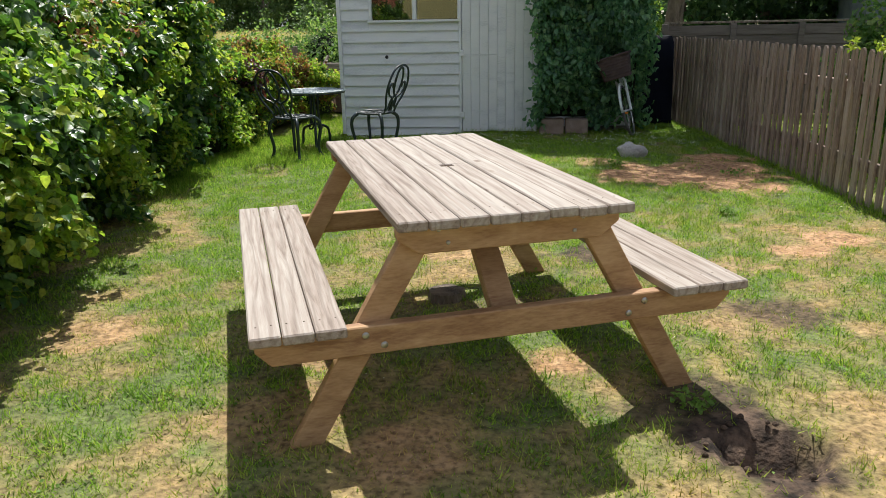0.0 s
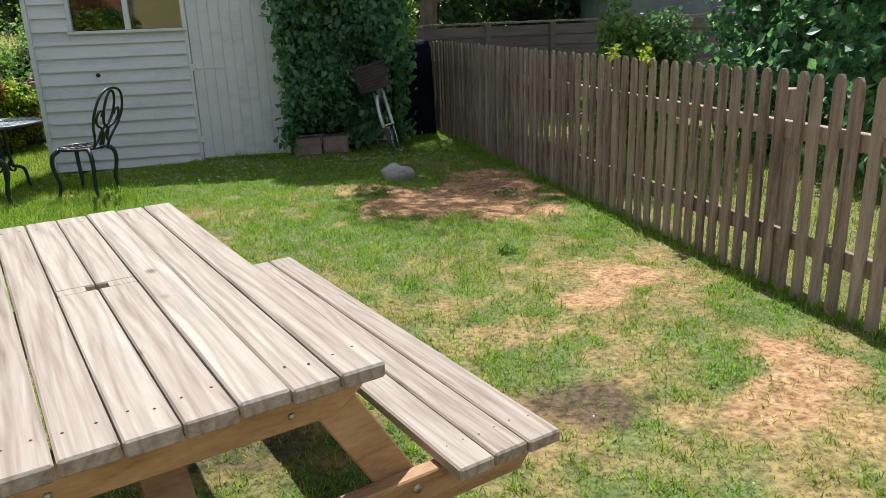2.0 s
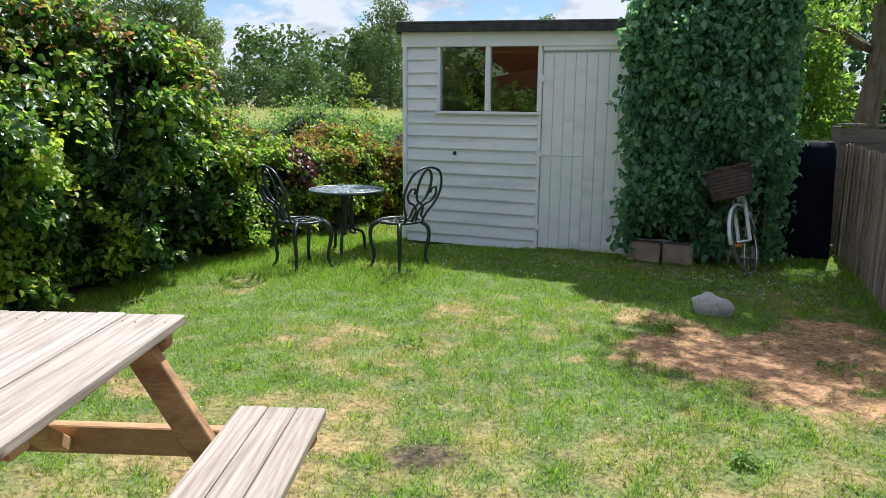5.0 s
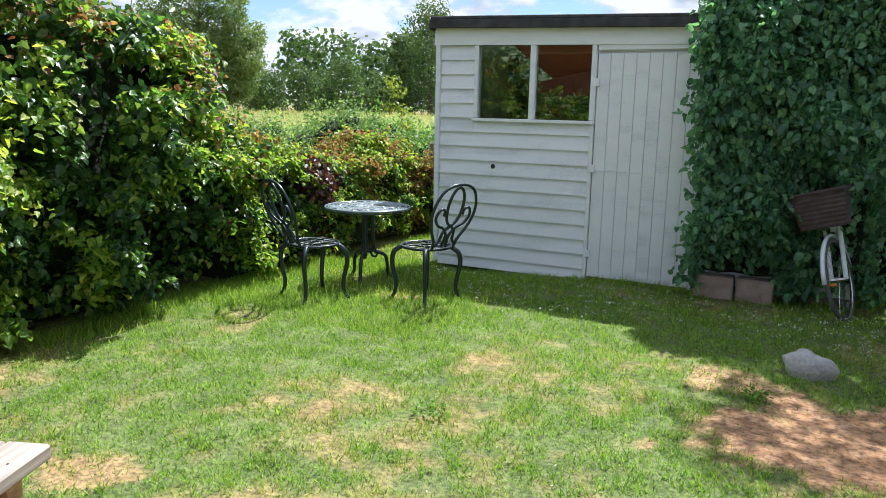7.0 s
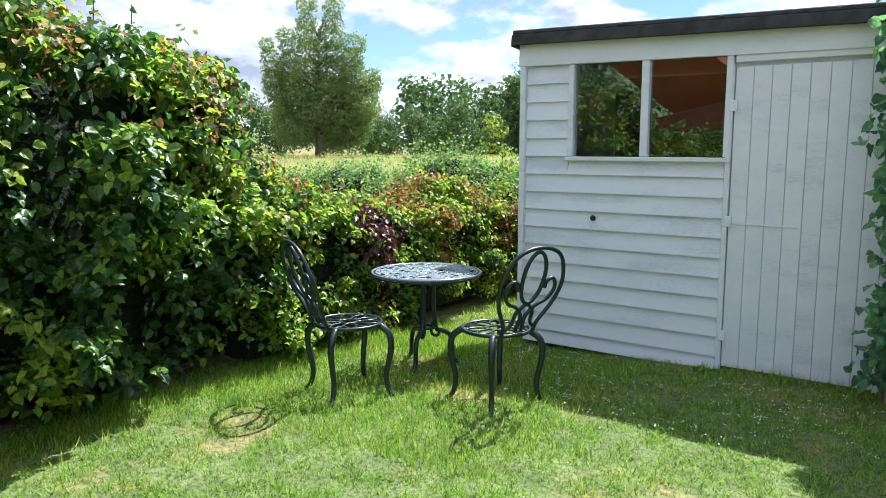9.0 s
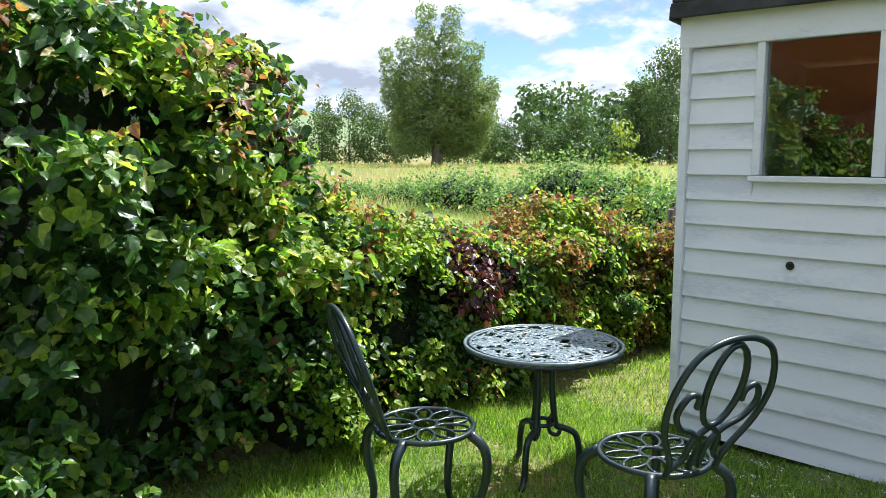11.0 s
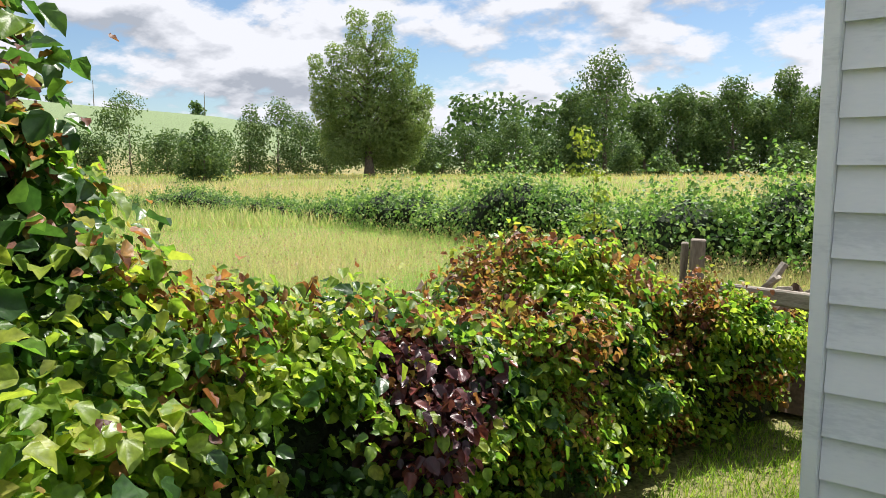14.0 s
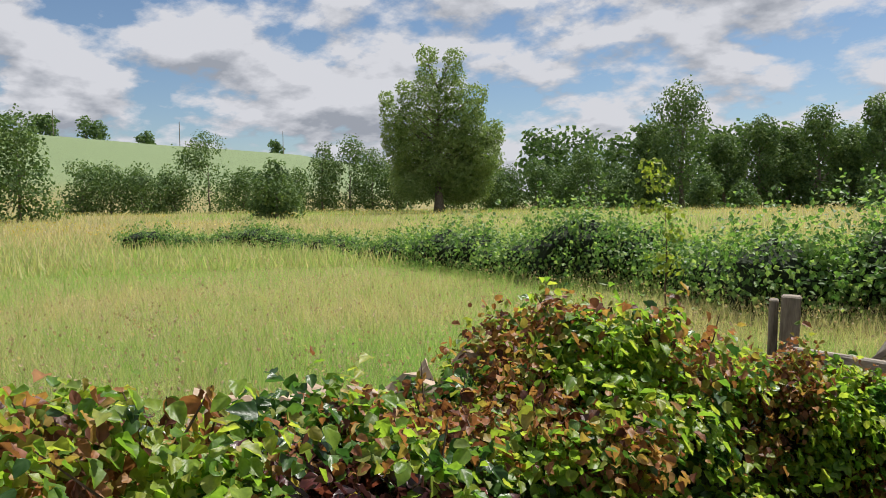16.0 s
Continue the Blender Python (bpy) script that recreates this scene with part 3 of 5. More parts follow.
def build_lawn():
    pts, dry, far = [], [], []
    clover = []
    r = random.Random(3)
    while len(pts) < LAWN:
        x, y = r.uniform(-0.1, 6.1), r.uniform(0.5, 10.5)
        if not in_lawn(x, y) or y > 9.3 and x < 4.86:
            continue
        b, k, d = spots(x, y, PATCHES, 1), spots(x, y, DARKS, 4), dryness(x, y)
        if r.random() < b * 0.93 or r.random() < k * 0.92 or (d > 0.6 and r.random() < 0.3):
            continue
        tuft = fnoise((x, y), 6.5, 31) + 0.6 * fnoise((x, y), 17, 12)
        if d < 0.3 and tuft > 0.12 and r.random() < 0.12:
            clover.append((x, y, terrain(x, y) + r.uniform(0.008, 0.03)))
            continue
        pts.append((x, y, terrain(x, y) - 0.004))
        dry.append(max(0, min(1, d - 0.05 + 0.5 * b + r.gauss(0, 0.2))))
        far.append(max(0.45, min(1.7, 0.95 + 1.0 * tuft)))
    pts, dry, far = np.array(pts), np.array(dry), np.array(far)
    tall = dry < 0.42
    blades("lawn_grass", pts[tall], dry[tall], 0.034 * far[tall], 0.0064, M_BLADE, "short green lawn grass with clover", lean=0.75)
    blades("dry_grass", pts[~tall], dry[~tall], 0.022 * far[~tall], 0.0052, M_BLADE, "short dry straw-coloured lawn grass", lean=1.1)
    tagged(leaf_mesh("clover", np.array(clover), np.tile((0.0, 0.0, 1.0), (len(clover), 1)), 0.016, M_WEED, shape=1, loose=0.55, droop=0), "low clover leaves spread through the lawn", "clover", kind="stuff")


LAWN = 400000
build_lawn()


def build_edge_grass():
    """Longer grass along hedge, fence and shed, and beyond the picket fence."""
    pts = []
    r = random.Random(11)
    for _ in range(7000):
        y = r.uniform(1.0, 9.2)
        pts.append((fence_x(y) - abs(r.gauss(0, 0.05)) + 0.05, y, 0.0))
    for _ in range(6000):
        pts.append((abs(r.gauss(0, 0.16)) + 0.25, r.uniform(5.5, 8.6), 0.0))
    for _ in range(9000):
        pts.append((r.uniform(0.3, 1.25), r.uniform(8.2, 11.5), 0.0))
    for _ in range(9000):
        pts.append((r.uniform(0.5, 2.4), r.uniform(6.7, 8.9), -0.02))
    for _ in range(900):
        pts.append((r.uniform(2.6, 4.8), 9.10 - abs(r.gauss(0, 0.05)), 0.0))
    for _ in range(22000):
        pts.append((r.uniform(6.1, 8.5), r.uniform(2.5, 10.5), 0.0))
    p = np.array(pts)
    p[:, 2] = [terrain(x, y) - 0.004 for x, y, _ in pts]
    blades("edge_grass", p, np.clip(rng.normal(0.12, 0.15, len(p)), 0, 1), 0.075, 0.0065, M_BLADE, "long lush grass along the borders")


build_edge_grass()


def bearing(b, d):
    """A place d metres off on that bearing (degrees right of the y axis) from the hedge gap."""
    return 1.4 + d * math.sin(radians(b)), 7.6 + d * math.cos(radians(b))


def build_meadow():
    r = random.Random(5)
    pts, dry, hs = [], [], []
    while len(pts) < 190000:
        d = 2.2 + 34 * r.random() ** 1.6
        b = r.uniform(-86, -2)
        x, y = bearing(b, d)
        if x > -0.9 and y < 11.6 or x > -0.4 and y < 12.4:
            continue
        pts.append((x, y, terrain(x, y)))
        k = -0.04 + 0.8 * fnoise((x, y), 0.30, 4) + 0.5 * fnoise((x, y), 1.2, 9) + 0.22 * r.gauss(0, 1) + 0.50 * min(1, max(0, (d - 6.5) / 3.5)) - 0.42 * min(1, max(0, (d - 12.5) / 3.5))
        dry.append(max(0, min(1, k)))
    pts, dry = np.array(pts), np.array(dry)
    rise = np.array([1 + 0.55 * fnoise(c, 0.7, 14) + 0.4 * fnoise(c, 2.2, 18) for c in pts])
    blades("meadow_grass", pts, dry, 0.33 * rise, 0.0058, M_HAY, "tall flowering meadow grass going to seed", lean=0.45)
    pick = rng.permutation(len(pts))[:16000]
    heads = pts[pick] + np.stack([rng.normal(size=16000) * 0.05, rng.normal(size=16000) * 0.05, rng.uniform(0.22, 0.42, 16000)], 1)
    tagged(leaf_mesh("seed_heads", heads, rng.normal(size=(16000, 3)), 0.035, M_SEED, shape=1, droop=-0.8), "feathery tan and pink grass seed heads", "grass", kind="stuff")
    pts, dry = [], []
    while len(pts) < 42000:
        d = 18 + 62 * r.random() ** 1.3
        x, y = bearing(r.uniform(-84, -6), d)
        pts.append((x, y, terrain(x, y)))
        dry.append(max(0, min(1, 0.62 + 0.8 * fnoise((x, y), 0.09, 6) + 0.2 * r.gauss(0, 1))))
    blades("far_meadow_grass", np.array(pts), np.array(dry), 0.42, 0.045, M_HAY, "distant tall dry meadow grass", lean=0.4)
    # buttercups in drifts
    pts = []
    while len(pts) < 3600:
        x, y = bearing(r.uniform(-82, -8), r.uniform(28, 66))
        if fnoise((x * 0.3, y), 0.12, 21) > 0.12:
            pts.append((x, y, terrain(x, y) + 0.42 + 0.1 * r.random()))
    tagged(leaf_mesh("buttercups", np.array(pts), np.tile((0.0, 0.0, 1.0), (len(pts), 1)), 0.075, M_BUTTER, loose=0.6, droop=0, shape=1), "drifts of yellow buttercups in the far meadow", "flowers", kind="stuff")


build_meadow()


# ---- hedges ----
def hedge_face(y):
    """x of the garden face and height of the tall hedge, which bulges in the near half and rounds off at its end."""
    f = 0.26 + 0.58 * max(0, min(1, (5.6 - y) / 2.2))
    if y < 3.2:
        f += 0.06 * min(1, (3.2 - y) / 1.5)
    f -= 0.42 * max(0, min(1, (y - 6.7) / 1.0)) ** 1.5
    h = 2.06 + 0.07 * math.sin(y * 1.3) + 0.10 * fnoise((y, 3), 1.8, 2) - 0.50 * max(0, min(1, (5.1 - y) / 0.7))
    if y > 7.2:
        h -= 2.4 * (y - 7.2) ** 2
    return f + 0.12 * fnoise((y, 0), 1.5, 3), max(h, 0.9)


def hedge_points(n, y0, y1, seed=21):
    """Places on the hedge with the way out of it at each: garden face, top and end."""
    r = random.Random(seed)
    p, q = [], []
    while len(p) < n:
        y = r.uniform(y0, y1)
        f, h = hedge_face(y)
        k = r.random()
        if k < 0.68:
            z = 0.06 + (h - 0.1) * r.random() ** 0.8
            t = min(1, z / h)
            bulge = 0.34 * math.sin(t ** 1.4 * math.pi) - 0.18 - 0.06 * (1 - t) - 0.50 * max(0, t - 0.72)
            c = 0.34 * fnoise((y, z), 1.7, 7) + 0.26 * fnoise((y, z), 3.6, 9)
            if fnoise((y, z * 1.6), 2.6, 15) < -0.20 and r.random() < 0.85:
                continue
            p.append((f + bulge + c - abs(r.gauss(0, 0.05)), y, z)); q.append((1.0, r.gauss(0, 0.5), 0.05))
        elif k < 0.88:
            x = f - r.uniform(0.0, 1.2)
            p.append((x, y, h - 0.06 + 0.22 * fnoise((x, y), 2.2, 6) + r.gauss(0, 0.05))); q.append((r.gauss(0.4, 0.7), r.gauss(0, 0.8), 0.35))
        else:
            z = r.uniform(0.1, 2.0)
            ye = 7.2 + math.sqrt(max(0.0, 2.1 - z) / 2.4)
            x = hedge_face(ye)[0] - r.uniform(0, 1.1)
            p.append((x, ye - 0.12 + 0.16 * fnoise((x, z), 3, 5), z)); q.append((r.gauss(0.4, 0.4), 1.0, 0.1))
    return np.array(p), np.array(q, float)


def build_tall_hedge():
    ob = thing("tall_hedge", "tall dense beech hedge with glossy sunlit green leaves", "hedge")
    # closed dark body under the leaves, so that gaps read as deep shade
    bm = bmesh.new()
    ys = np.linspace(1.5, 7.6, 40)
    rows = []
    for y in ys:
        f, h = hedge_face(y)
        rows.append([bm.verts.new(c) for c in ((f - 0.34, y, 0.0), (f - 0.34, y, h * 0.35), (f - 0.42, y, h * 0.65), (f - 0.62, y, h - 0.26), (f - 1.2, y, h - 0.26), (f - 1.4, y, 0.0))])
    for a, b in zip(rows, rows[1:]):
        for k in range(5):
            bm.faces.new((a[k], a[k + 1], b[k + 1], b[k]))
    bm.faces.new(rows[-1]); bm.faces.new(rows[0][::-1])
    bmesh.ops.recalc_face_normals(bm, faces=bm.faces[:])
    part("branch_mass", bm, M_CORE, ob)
    # inner leaves, in the shade of the boughs
    p, q = sprays(*hedge_points(2600, 1.5, 7.7, 22), 5, 0.12, 0.06)
    leaf_mesh("inner_leaves", p - np.array((0.10, 0.05, 0.0)), q, 0.085, M_HEDGE, ob, shape=2, loose=0.5)
    c, o = hedge_points(790, 1.5, 7.75)
    p, q, u = boughs(c, o, 54, 0.23, 0.115, 0.035)
    brown = np.array([hedge_face(v[1])[1] - v[2] < 0.55 and v[1] > 4.0 and fnoise(v, 2.4, 19) > -0.08 for v in p]) & (rng.random(len(p)) < 0.5)
    brown |= (p[:, 1] > 6.9) & (u > 0.5) & (rng.random(len(p)) < 0.16)
    # pale leaves in noise patches, more at bough ends, paint sun on the hedge
    sun_patch = np.array([fnoise(v, 2.3, 27) + 0.5 * fnoise(v, 6, 3) for v in p])
    sunny = ~brown & (sun_patch + 0.25 * u + 0.1 * rng.normal(size=len(p)) > 0.13)
    rest = ~brown & ~sunny
    leaf_mesh("leaf_cover", p[rest], q[rest], 0.070, M_HEDGE, ob, loose=0.55)
    leaf_mesh("sunlit_leaves", p[sunny], q[sunny], 0.060, M_SUNLEAF, ob, "pale yellow-green leaves tinted as sunlit", loose=0.55)
    leaf_mesh("browned_leaves", p[brown], q[brown], 0.05, M_TIPS, ob, loose=0.5)
    # shoots that stand out of the top
    bm = bmesh.new()
    r = random.Random(5)
    sp, sq = [], []
    for _ in range(60):
        y = r.uniform(2.0, 7.0)
        f, h = hedge_face(y)
        a = Vector((f - r.uniform(0.25, 0.9), y, h - 0.1))
        b = a + Vector((r.gauss(0, 0.08), r.gauss(0, 0.08), r.uniform(0.12, 0.42)))
        add_tube(bm, [a, (a + b) / 2 + Vector((0.02, 0.01, 0)), b], [0.005, 0.004, 0.002], 4)
        for k in range(9):
            sp.append(a.lerp(b, r.uniform(0.3, 1))); sq.append((r.gauss(0, 1), r.gauss(0, 1), 0.6))
    part("shoot_wood", bm, M_TWIG, ob)["kind"] = "stuff"
    leaf_mesh("shoot_leaves", np.array(sp[::2]), np.array(sq[::2]), 0.06, M_HEDGE, ob)
    leaf_mesh("shoot_leaves", np.array(sp[1::2]), np.array(sq[1::2]), 0.05, M_TIPS, ob)


build_tall_hedge()


def low_top(y):
    """Height of the low hedge along y: it dips at the gap, rises to a mound and runs down to the rail."""
    k = max(0, min(1, (y - 8.2) / 0.42))
    h = 0.94 + 0.17 * (1 - k * k * (3 - 2 * k)) + 0.05 * fnoise((y, 1), 2.6, 4)
    h += 0.11 * math.exp(-((y - 9.86) / 0.32) ** 2) + 0.06 * max(0, min(1, (y - 9.45) / 0.4))
    return h - 0.36 * max(0, y - 10.4)


def low_x(y):
    return -0.18 + 0.36 * max(0, min(1, (y - 10.7) / 0.7))


def build_low_hedge():
    ob = thing("low_hedge", "low clipped hedge with browned and wine-red leaf tips", "hedge")
    # dark body inside the hedge that stands for the shade behind its leaves
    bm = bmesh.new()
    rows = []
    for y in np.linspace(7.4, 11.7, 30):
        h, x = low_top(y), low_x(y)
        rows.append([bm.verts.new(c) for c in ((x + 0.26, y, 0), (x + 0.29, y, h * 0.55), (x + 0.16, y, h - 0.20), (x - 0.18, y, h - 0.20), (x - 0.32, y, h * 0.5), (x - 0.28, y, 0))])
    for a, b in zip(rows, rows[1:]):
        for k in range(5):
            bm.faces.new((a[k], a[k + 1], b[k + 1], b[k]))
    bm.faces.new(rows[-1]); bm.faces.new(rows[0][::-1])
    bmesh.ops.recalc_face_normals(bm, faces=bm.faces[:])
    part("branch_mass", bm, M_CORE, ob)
    r = random.Random(31)
    C, O = [], []
    while len(C) < 940:
        y = r.uniform(7.45, 11.7)
        h, x0 = low_top(y), low_x(y)
        k = r.random()
        if k < 0.52:
            z = 0.05 + (h - 0.1) * r.random() ** 0.75
            c = 0.24 * fnoise((y, z), 2.2, 7) + 0.18 * fnoise((y, z), 5, 3) + 0.16 * (1 - z / h) * max(0, min(1, (9.0 - y) / 0.8))
            if fnoise((y, z), 3.6, 23) < -0.20 and r.random() < 0.85:
                continue
            C.append((x0 + 0.27 + c, y, z)); O.append((1.0, r.gauss(0, 0.5), 0.05))
        elif k < 0.88:
            x = x0 + r.uniform(-0.42, 0.36)
            edge = 1 - (abs(x - x0) / 0.5) ** 3
            C.append((x, y, h - 0.18 + 0.12 * edge + 0.16 * fnoise((x, y), 4, 6) + r.gauss(0, 0.03))); O.append((r.gauss(0.2, 0.8), r.gauss(0, 0.8), 0.4))
        else:
            C.append((x0 - 0.34, y, h * r.random())); O.append((-1, r.gauss(0, 0.4), 0.1))
    p, q, u = boughs(np.array(C), np.array(O), 46, 0.15, 0.08, 0.035)
    kind = []
    for v, t in zip(p, u):
        top = v[2] > low_top(v[1]) - 0.20
        wine = math.hypot((v[1] - 8.60) / 0.27, (v[2] - 0.77) / 0.20) + 0.8 * fnoise((v[1], v[2]), 4, 13) < 1 and v[0] > low_x(v[1]) - 0.1
        brown = v[1] > 7.7 and fnoise(v, 2.6, 17) + r.gauss(0, 0.22) > (-0.06 if top and v[1] > 9.0 else 0.12 if top else 0.34)
        # kind 3: paler leaves paint sunlit clumps, more of them past y 9.6
        kind.append(2 if wine and r.random() < 0.75 else 1 if brown else 3 if fnoise(v, 3.4, 29) + 0.25 * t + r.gauss(0, 0.12) > (0.0 if v[1] < 9.6 else -0.14) else 0)
    kind = np.array(kind)
    for i, (name, mat, size) in enumerate((("leaf_cover", M_HEDGE, 0.052), ("browned_leaves", M_TIPS, 0.038), ("red_leaves", M_PURPLE, 0.052), ("sunlit_leaves", M_SUNLEAF, 0.047))):
        leaf_mesh(name, p[kind == i], q[kind == i] + np.array((0.15, 0.3, 0.0)), size, mat, ob, loose=0.9 if i == 1 else 0.62)
    bm = bmesh.new()
    sp, sq = [], []
    for _ in range(70):
        y = r.uniform(7.7, 11.3)
        a = Vector((low_x(y) + r.uniform(-0.3, 0.3), y, low_top(y) - 0.1))
        b = a + Vector((r.gauss(0, 0.06), r.gauss(0, 0.06), r.uniform(0.08, 0.2)))
        add_tube(bm, [a, (a + b) / 2 + Vector((0.015, 0, 0)), b], [0.004, 0.003, 0.0015], 4)
        for k in range(6):
            sp.append(a.lerp(b, r.uniform(0.3, 1))); sq.append((r.gauss(0, 1), r.gauss(0, 1), 0.6))
    part("shoot_wood", bm, M_TWIG, ob)["kind"] = "stuff"
    leaf_mesh("shoot_leaves", np.array(sp), np.array(sq), 0.05, M_TIPS, ob)


build_low_hedge()


# ---- shed ----
SY, SX0, SX1 = 9.18, 1.188, 4.86
WIN = (1.62, 2.70, 1.388, 2.056)
DOOR = (2.745, 3.62, 0.005, 1.965)
LAP, LAP0 = 0.1324, 1.525


def build_shed():
    ob = thing("garden_shed", "white painted timber shed with weatherboards and a pent felt roof", "shed")
    H = 2.19
    # shell behind the boards, with the window opening through it
    x0, x1, z0, z1 = WIN
    bm = bmesh.new()
    yb, th = SY + 0.055, 0.05
    for a, b, c, d in ((SX0, x0, 0.06, H), (x0, x1, 0.06, z0), (x0, x1, z1, H), (x1, SX1, 0.06, H)):
        add_box(bm, (b - a, th, d - c), pose((a + b) / 2, yb, (c + d) / 2), 0)
    part("front_wall", bm, M_WHITE, ob)
    for x, drop in ((SX0 + 0.005, 0.0), (SX1 - 0.055, 0.06)):
        bm = bmesh.new()
        prof = [(SY + 0.082, -0.02), (SY + 1.67, -0.02), (SY + 1.67, 2.10 - drop), (SY + 0.082, 2.235 - drop)]
        va, vb = [[bm.verts.new((xx, y, z)) for y, z in prof] for xx in (x, x + 0.05)]
        bm.faces.new(va); bm.faces.new(vb[::-1])
        for k in range(4):
            bm.faces.new((va[k], vb[k], vb[(k + 1) % 4], va[(k + 1) % 4]))
        bmesh.ops.recalc_face_normals(bm, faces=bm.faces[:])
        part("side_wall", bm, M_WHITE, ob)
    # back wall and floor are coloured near-black for the shade behind the panes
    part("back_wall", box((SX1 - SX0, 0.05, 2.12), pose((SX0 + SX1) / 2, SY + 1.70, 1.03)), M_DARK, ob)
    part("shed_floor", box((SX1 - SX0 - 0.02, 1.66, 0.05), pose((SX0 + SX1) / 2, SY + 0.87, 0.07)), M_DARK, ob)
    part("bearer", box((SX1 - SX0 - 0.06, 0.07, 0.07), pose((SX0 + SX1) / 2, SY + 0.05, 0.03)), M_PANEL, ob)
    roof = part("roof", box((SX1 - SX0 + 0.05, 2.0, 0.03), pose((SX0 + SX1) / 2, SY + 0.88, 2.17, -5, 1.25), 0.006), M_FELT, ob, "dark felt roof")
    # the roof falls a little towards the ivy
    sz, m = span((SX0 - 0.03, SY - 0.105, 2.243), (SX1 + 0.03, SY - 0.105, 2.163), 0.03, 0.078)
    part("roof_edge", box(sz, m, 0.006), M_FELT, ob)
    part("side_edge", box((0.03, 2.0, 0.075), pose(SX0 - 0.022, SY + 0.88, 2.145, -5), 0.006), M_FELT, ob)
    sz, m = span((SX0 - 0.01, SY - 0.022, 2.14), (SX1 + 0.01, SY - 0.022, 2.09), 0.03, 0.17)
    part("fascia", box(sz, m), M_WHITE, ob)
    part("corner_trim", box((0.045, 0.045, 2.10), pose(SX0 + 0.0225, SY - 0.012, 1.04)), M_WHITE, ob)
    # weatherboards, each leaning out at its foot
    edges = [LAP0 + LAP * k for k in range(-12, 5)]
    for e in edges:
        lo, hi = max(e, -0.035), min(e + LAP + 0.012, 2.05)
        if hi - lo < 0.03:
            continue
        runs = [(SX0 + 0.047, DOOR[0] - 0.03)]
        if hi > z0 - 0.03 and lo < z1 + 0.05:
            if lo < z0 - 0.06:
                runs = [(SX0 + 0.047, x0 - 0.035), (x0 - 0.035, DOOR[0] - 0.03)]
            else:
                runs = [(SX0 + 0.047, x0 - 0.035)]
        for i, (a, b) in enumerate(runs):
            top = min(hi, z0 - 0.025) if len(runs) == 2 and i == 1 else hi
            bm = bmesh.new()
            vs = [bm.verts.new((x, y, zz)) for x in (a, b) for y, zz in ((SY - 0.014, lo), (SY + 0.022, lo), (SY + 0.028, top), (SY + 0.014, top))]
            for f in ((0, 1, 2, 3), (7, 6, 5, 4), (0, 4, 5, 1), (1, 5, 6, 2), (2, 6, 7, 3), (3, 7, 4, 0)):
                bm.faces.new([vs[k] for k in f])
            bmesh.ops.recalc_face_normals(bm, faces=bm.faces[:])
            part("weatherboard", bm, M_WHITE, ob)
    # window
    w = part("window_frame", box((x1 - x0 + 0.07, 0.05, 0.04), pose((x0 + x1) / 2, SY - 0.005, z1 + 0.012)), M_WHITE, ob)
    add = lambda n, s, m: part(n, box(s, m), M_WHITE, w)
    add("window_sill", (x1 - x0 + 0.09, 0.07, 0.03), pose((x0 + x1) / 2, SY - 0.01, z0 - 0.012))
    add("jamb", (0.04, 0.05, z1 - z0 - 0.012), pose(x0 - 0.012, SY - 0.004, (z0 + z1) / 2))
    add("jamb", (0.04, 0.05, z1 - z0 - 0.012), pose(x1 + 0.012, SY - 0.004, (z0 + z1) / 2))
    add("mullion", (0.055, 0.05, z1 - z0 - 0.012), pose((x0 + x1) / 2, SY - 0.004, (z0 + z1) / 2))
    for a, b in ((x0 + 0.01, (x0 + x1) / 2 - 0.029), ((x0 + x1) / 2 + 0.029, x1 - 0.01)):
        g = part("pane", box((b - a, 0.004, z1 - z0 - 0.014), pose((a + b) / 2, SY + 0.008, (z0 + z1) / 2), 0), M_GLASS, w, "reflecting window pane")
        g.visible_shadow = False
    # door of upright boards in its frame
    d0, d1, b0, b1 = DOOR
    door = part("door", box((d1 - d0, 0.02, b1 - b0), pose((d0 + d1) / 2, SY + 0.018, (b0 + b1) / 2)), M_WHITE, ob, "white plank door, closed")
    n = 8
    for i in range(n):
        wd = (d1 - d0) / n
        part("plank", box((wd - 0.0025, 0.016, b1 - b0 - 0.004), pose(d0 + (i + 0.5) * wd, SY + 0.001, (b0 + b1) / 2), 0.003), M_WHITE, door)
    part("door_stile", box((0.035, 0.04, b1 - b0 + 0.04), pose(d0 - 0.022, SY - 0.004, (b0 + b1) / 2)), M_WHITE, ob)
    part("door_stile", box((0.06, 0.04, b1 - b0 + 0.04), pose(d1 + 0.034, SY - 0.004, (b0 + b1) / 2)), M_WHITE, ob)
    part("door_head", box((SX1 - d0, 0.04, 0.045), pose((SX1 + d0) / 2, SY - 0.004, b1 + 0.047)), M_WHITE, ob)
    for z in (0.22, 0.98, 1.72):
        part("hinge", box((0.05, 0.012, 0.07), pose(d0 + 0.0, SY - 0.028, z)), M_WHITE, door)
    part("ledge", box((0.42, 0.006, 0.012), pose(d0 + 0.21, SY - 0.01, 0.965)), M_WHITE, door)
    part("vent_knob", lump(4, 12, lambda u, v: (1.795 + 0.022 * math.cos(v * 6.283) * (1 - 0.4 * u), SY - 0.006 - 0.02 * u, 0.948 + 0.022 * math.sin(v * 6.283) * (1 - 0.4 * u))), M_RUBBER, ob, "black round knob")
    for i in range(6):
        part("roof_clip", box((0.03, 0.05, 0.018), pose(SX0 + 0.16 + i * 0.66, SY - 0.10, 2.296 - 0.0218 * (0.16 + i * 0.66))), M_FELT, ob)


build_shed()


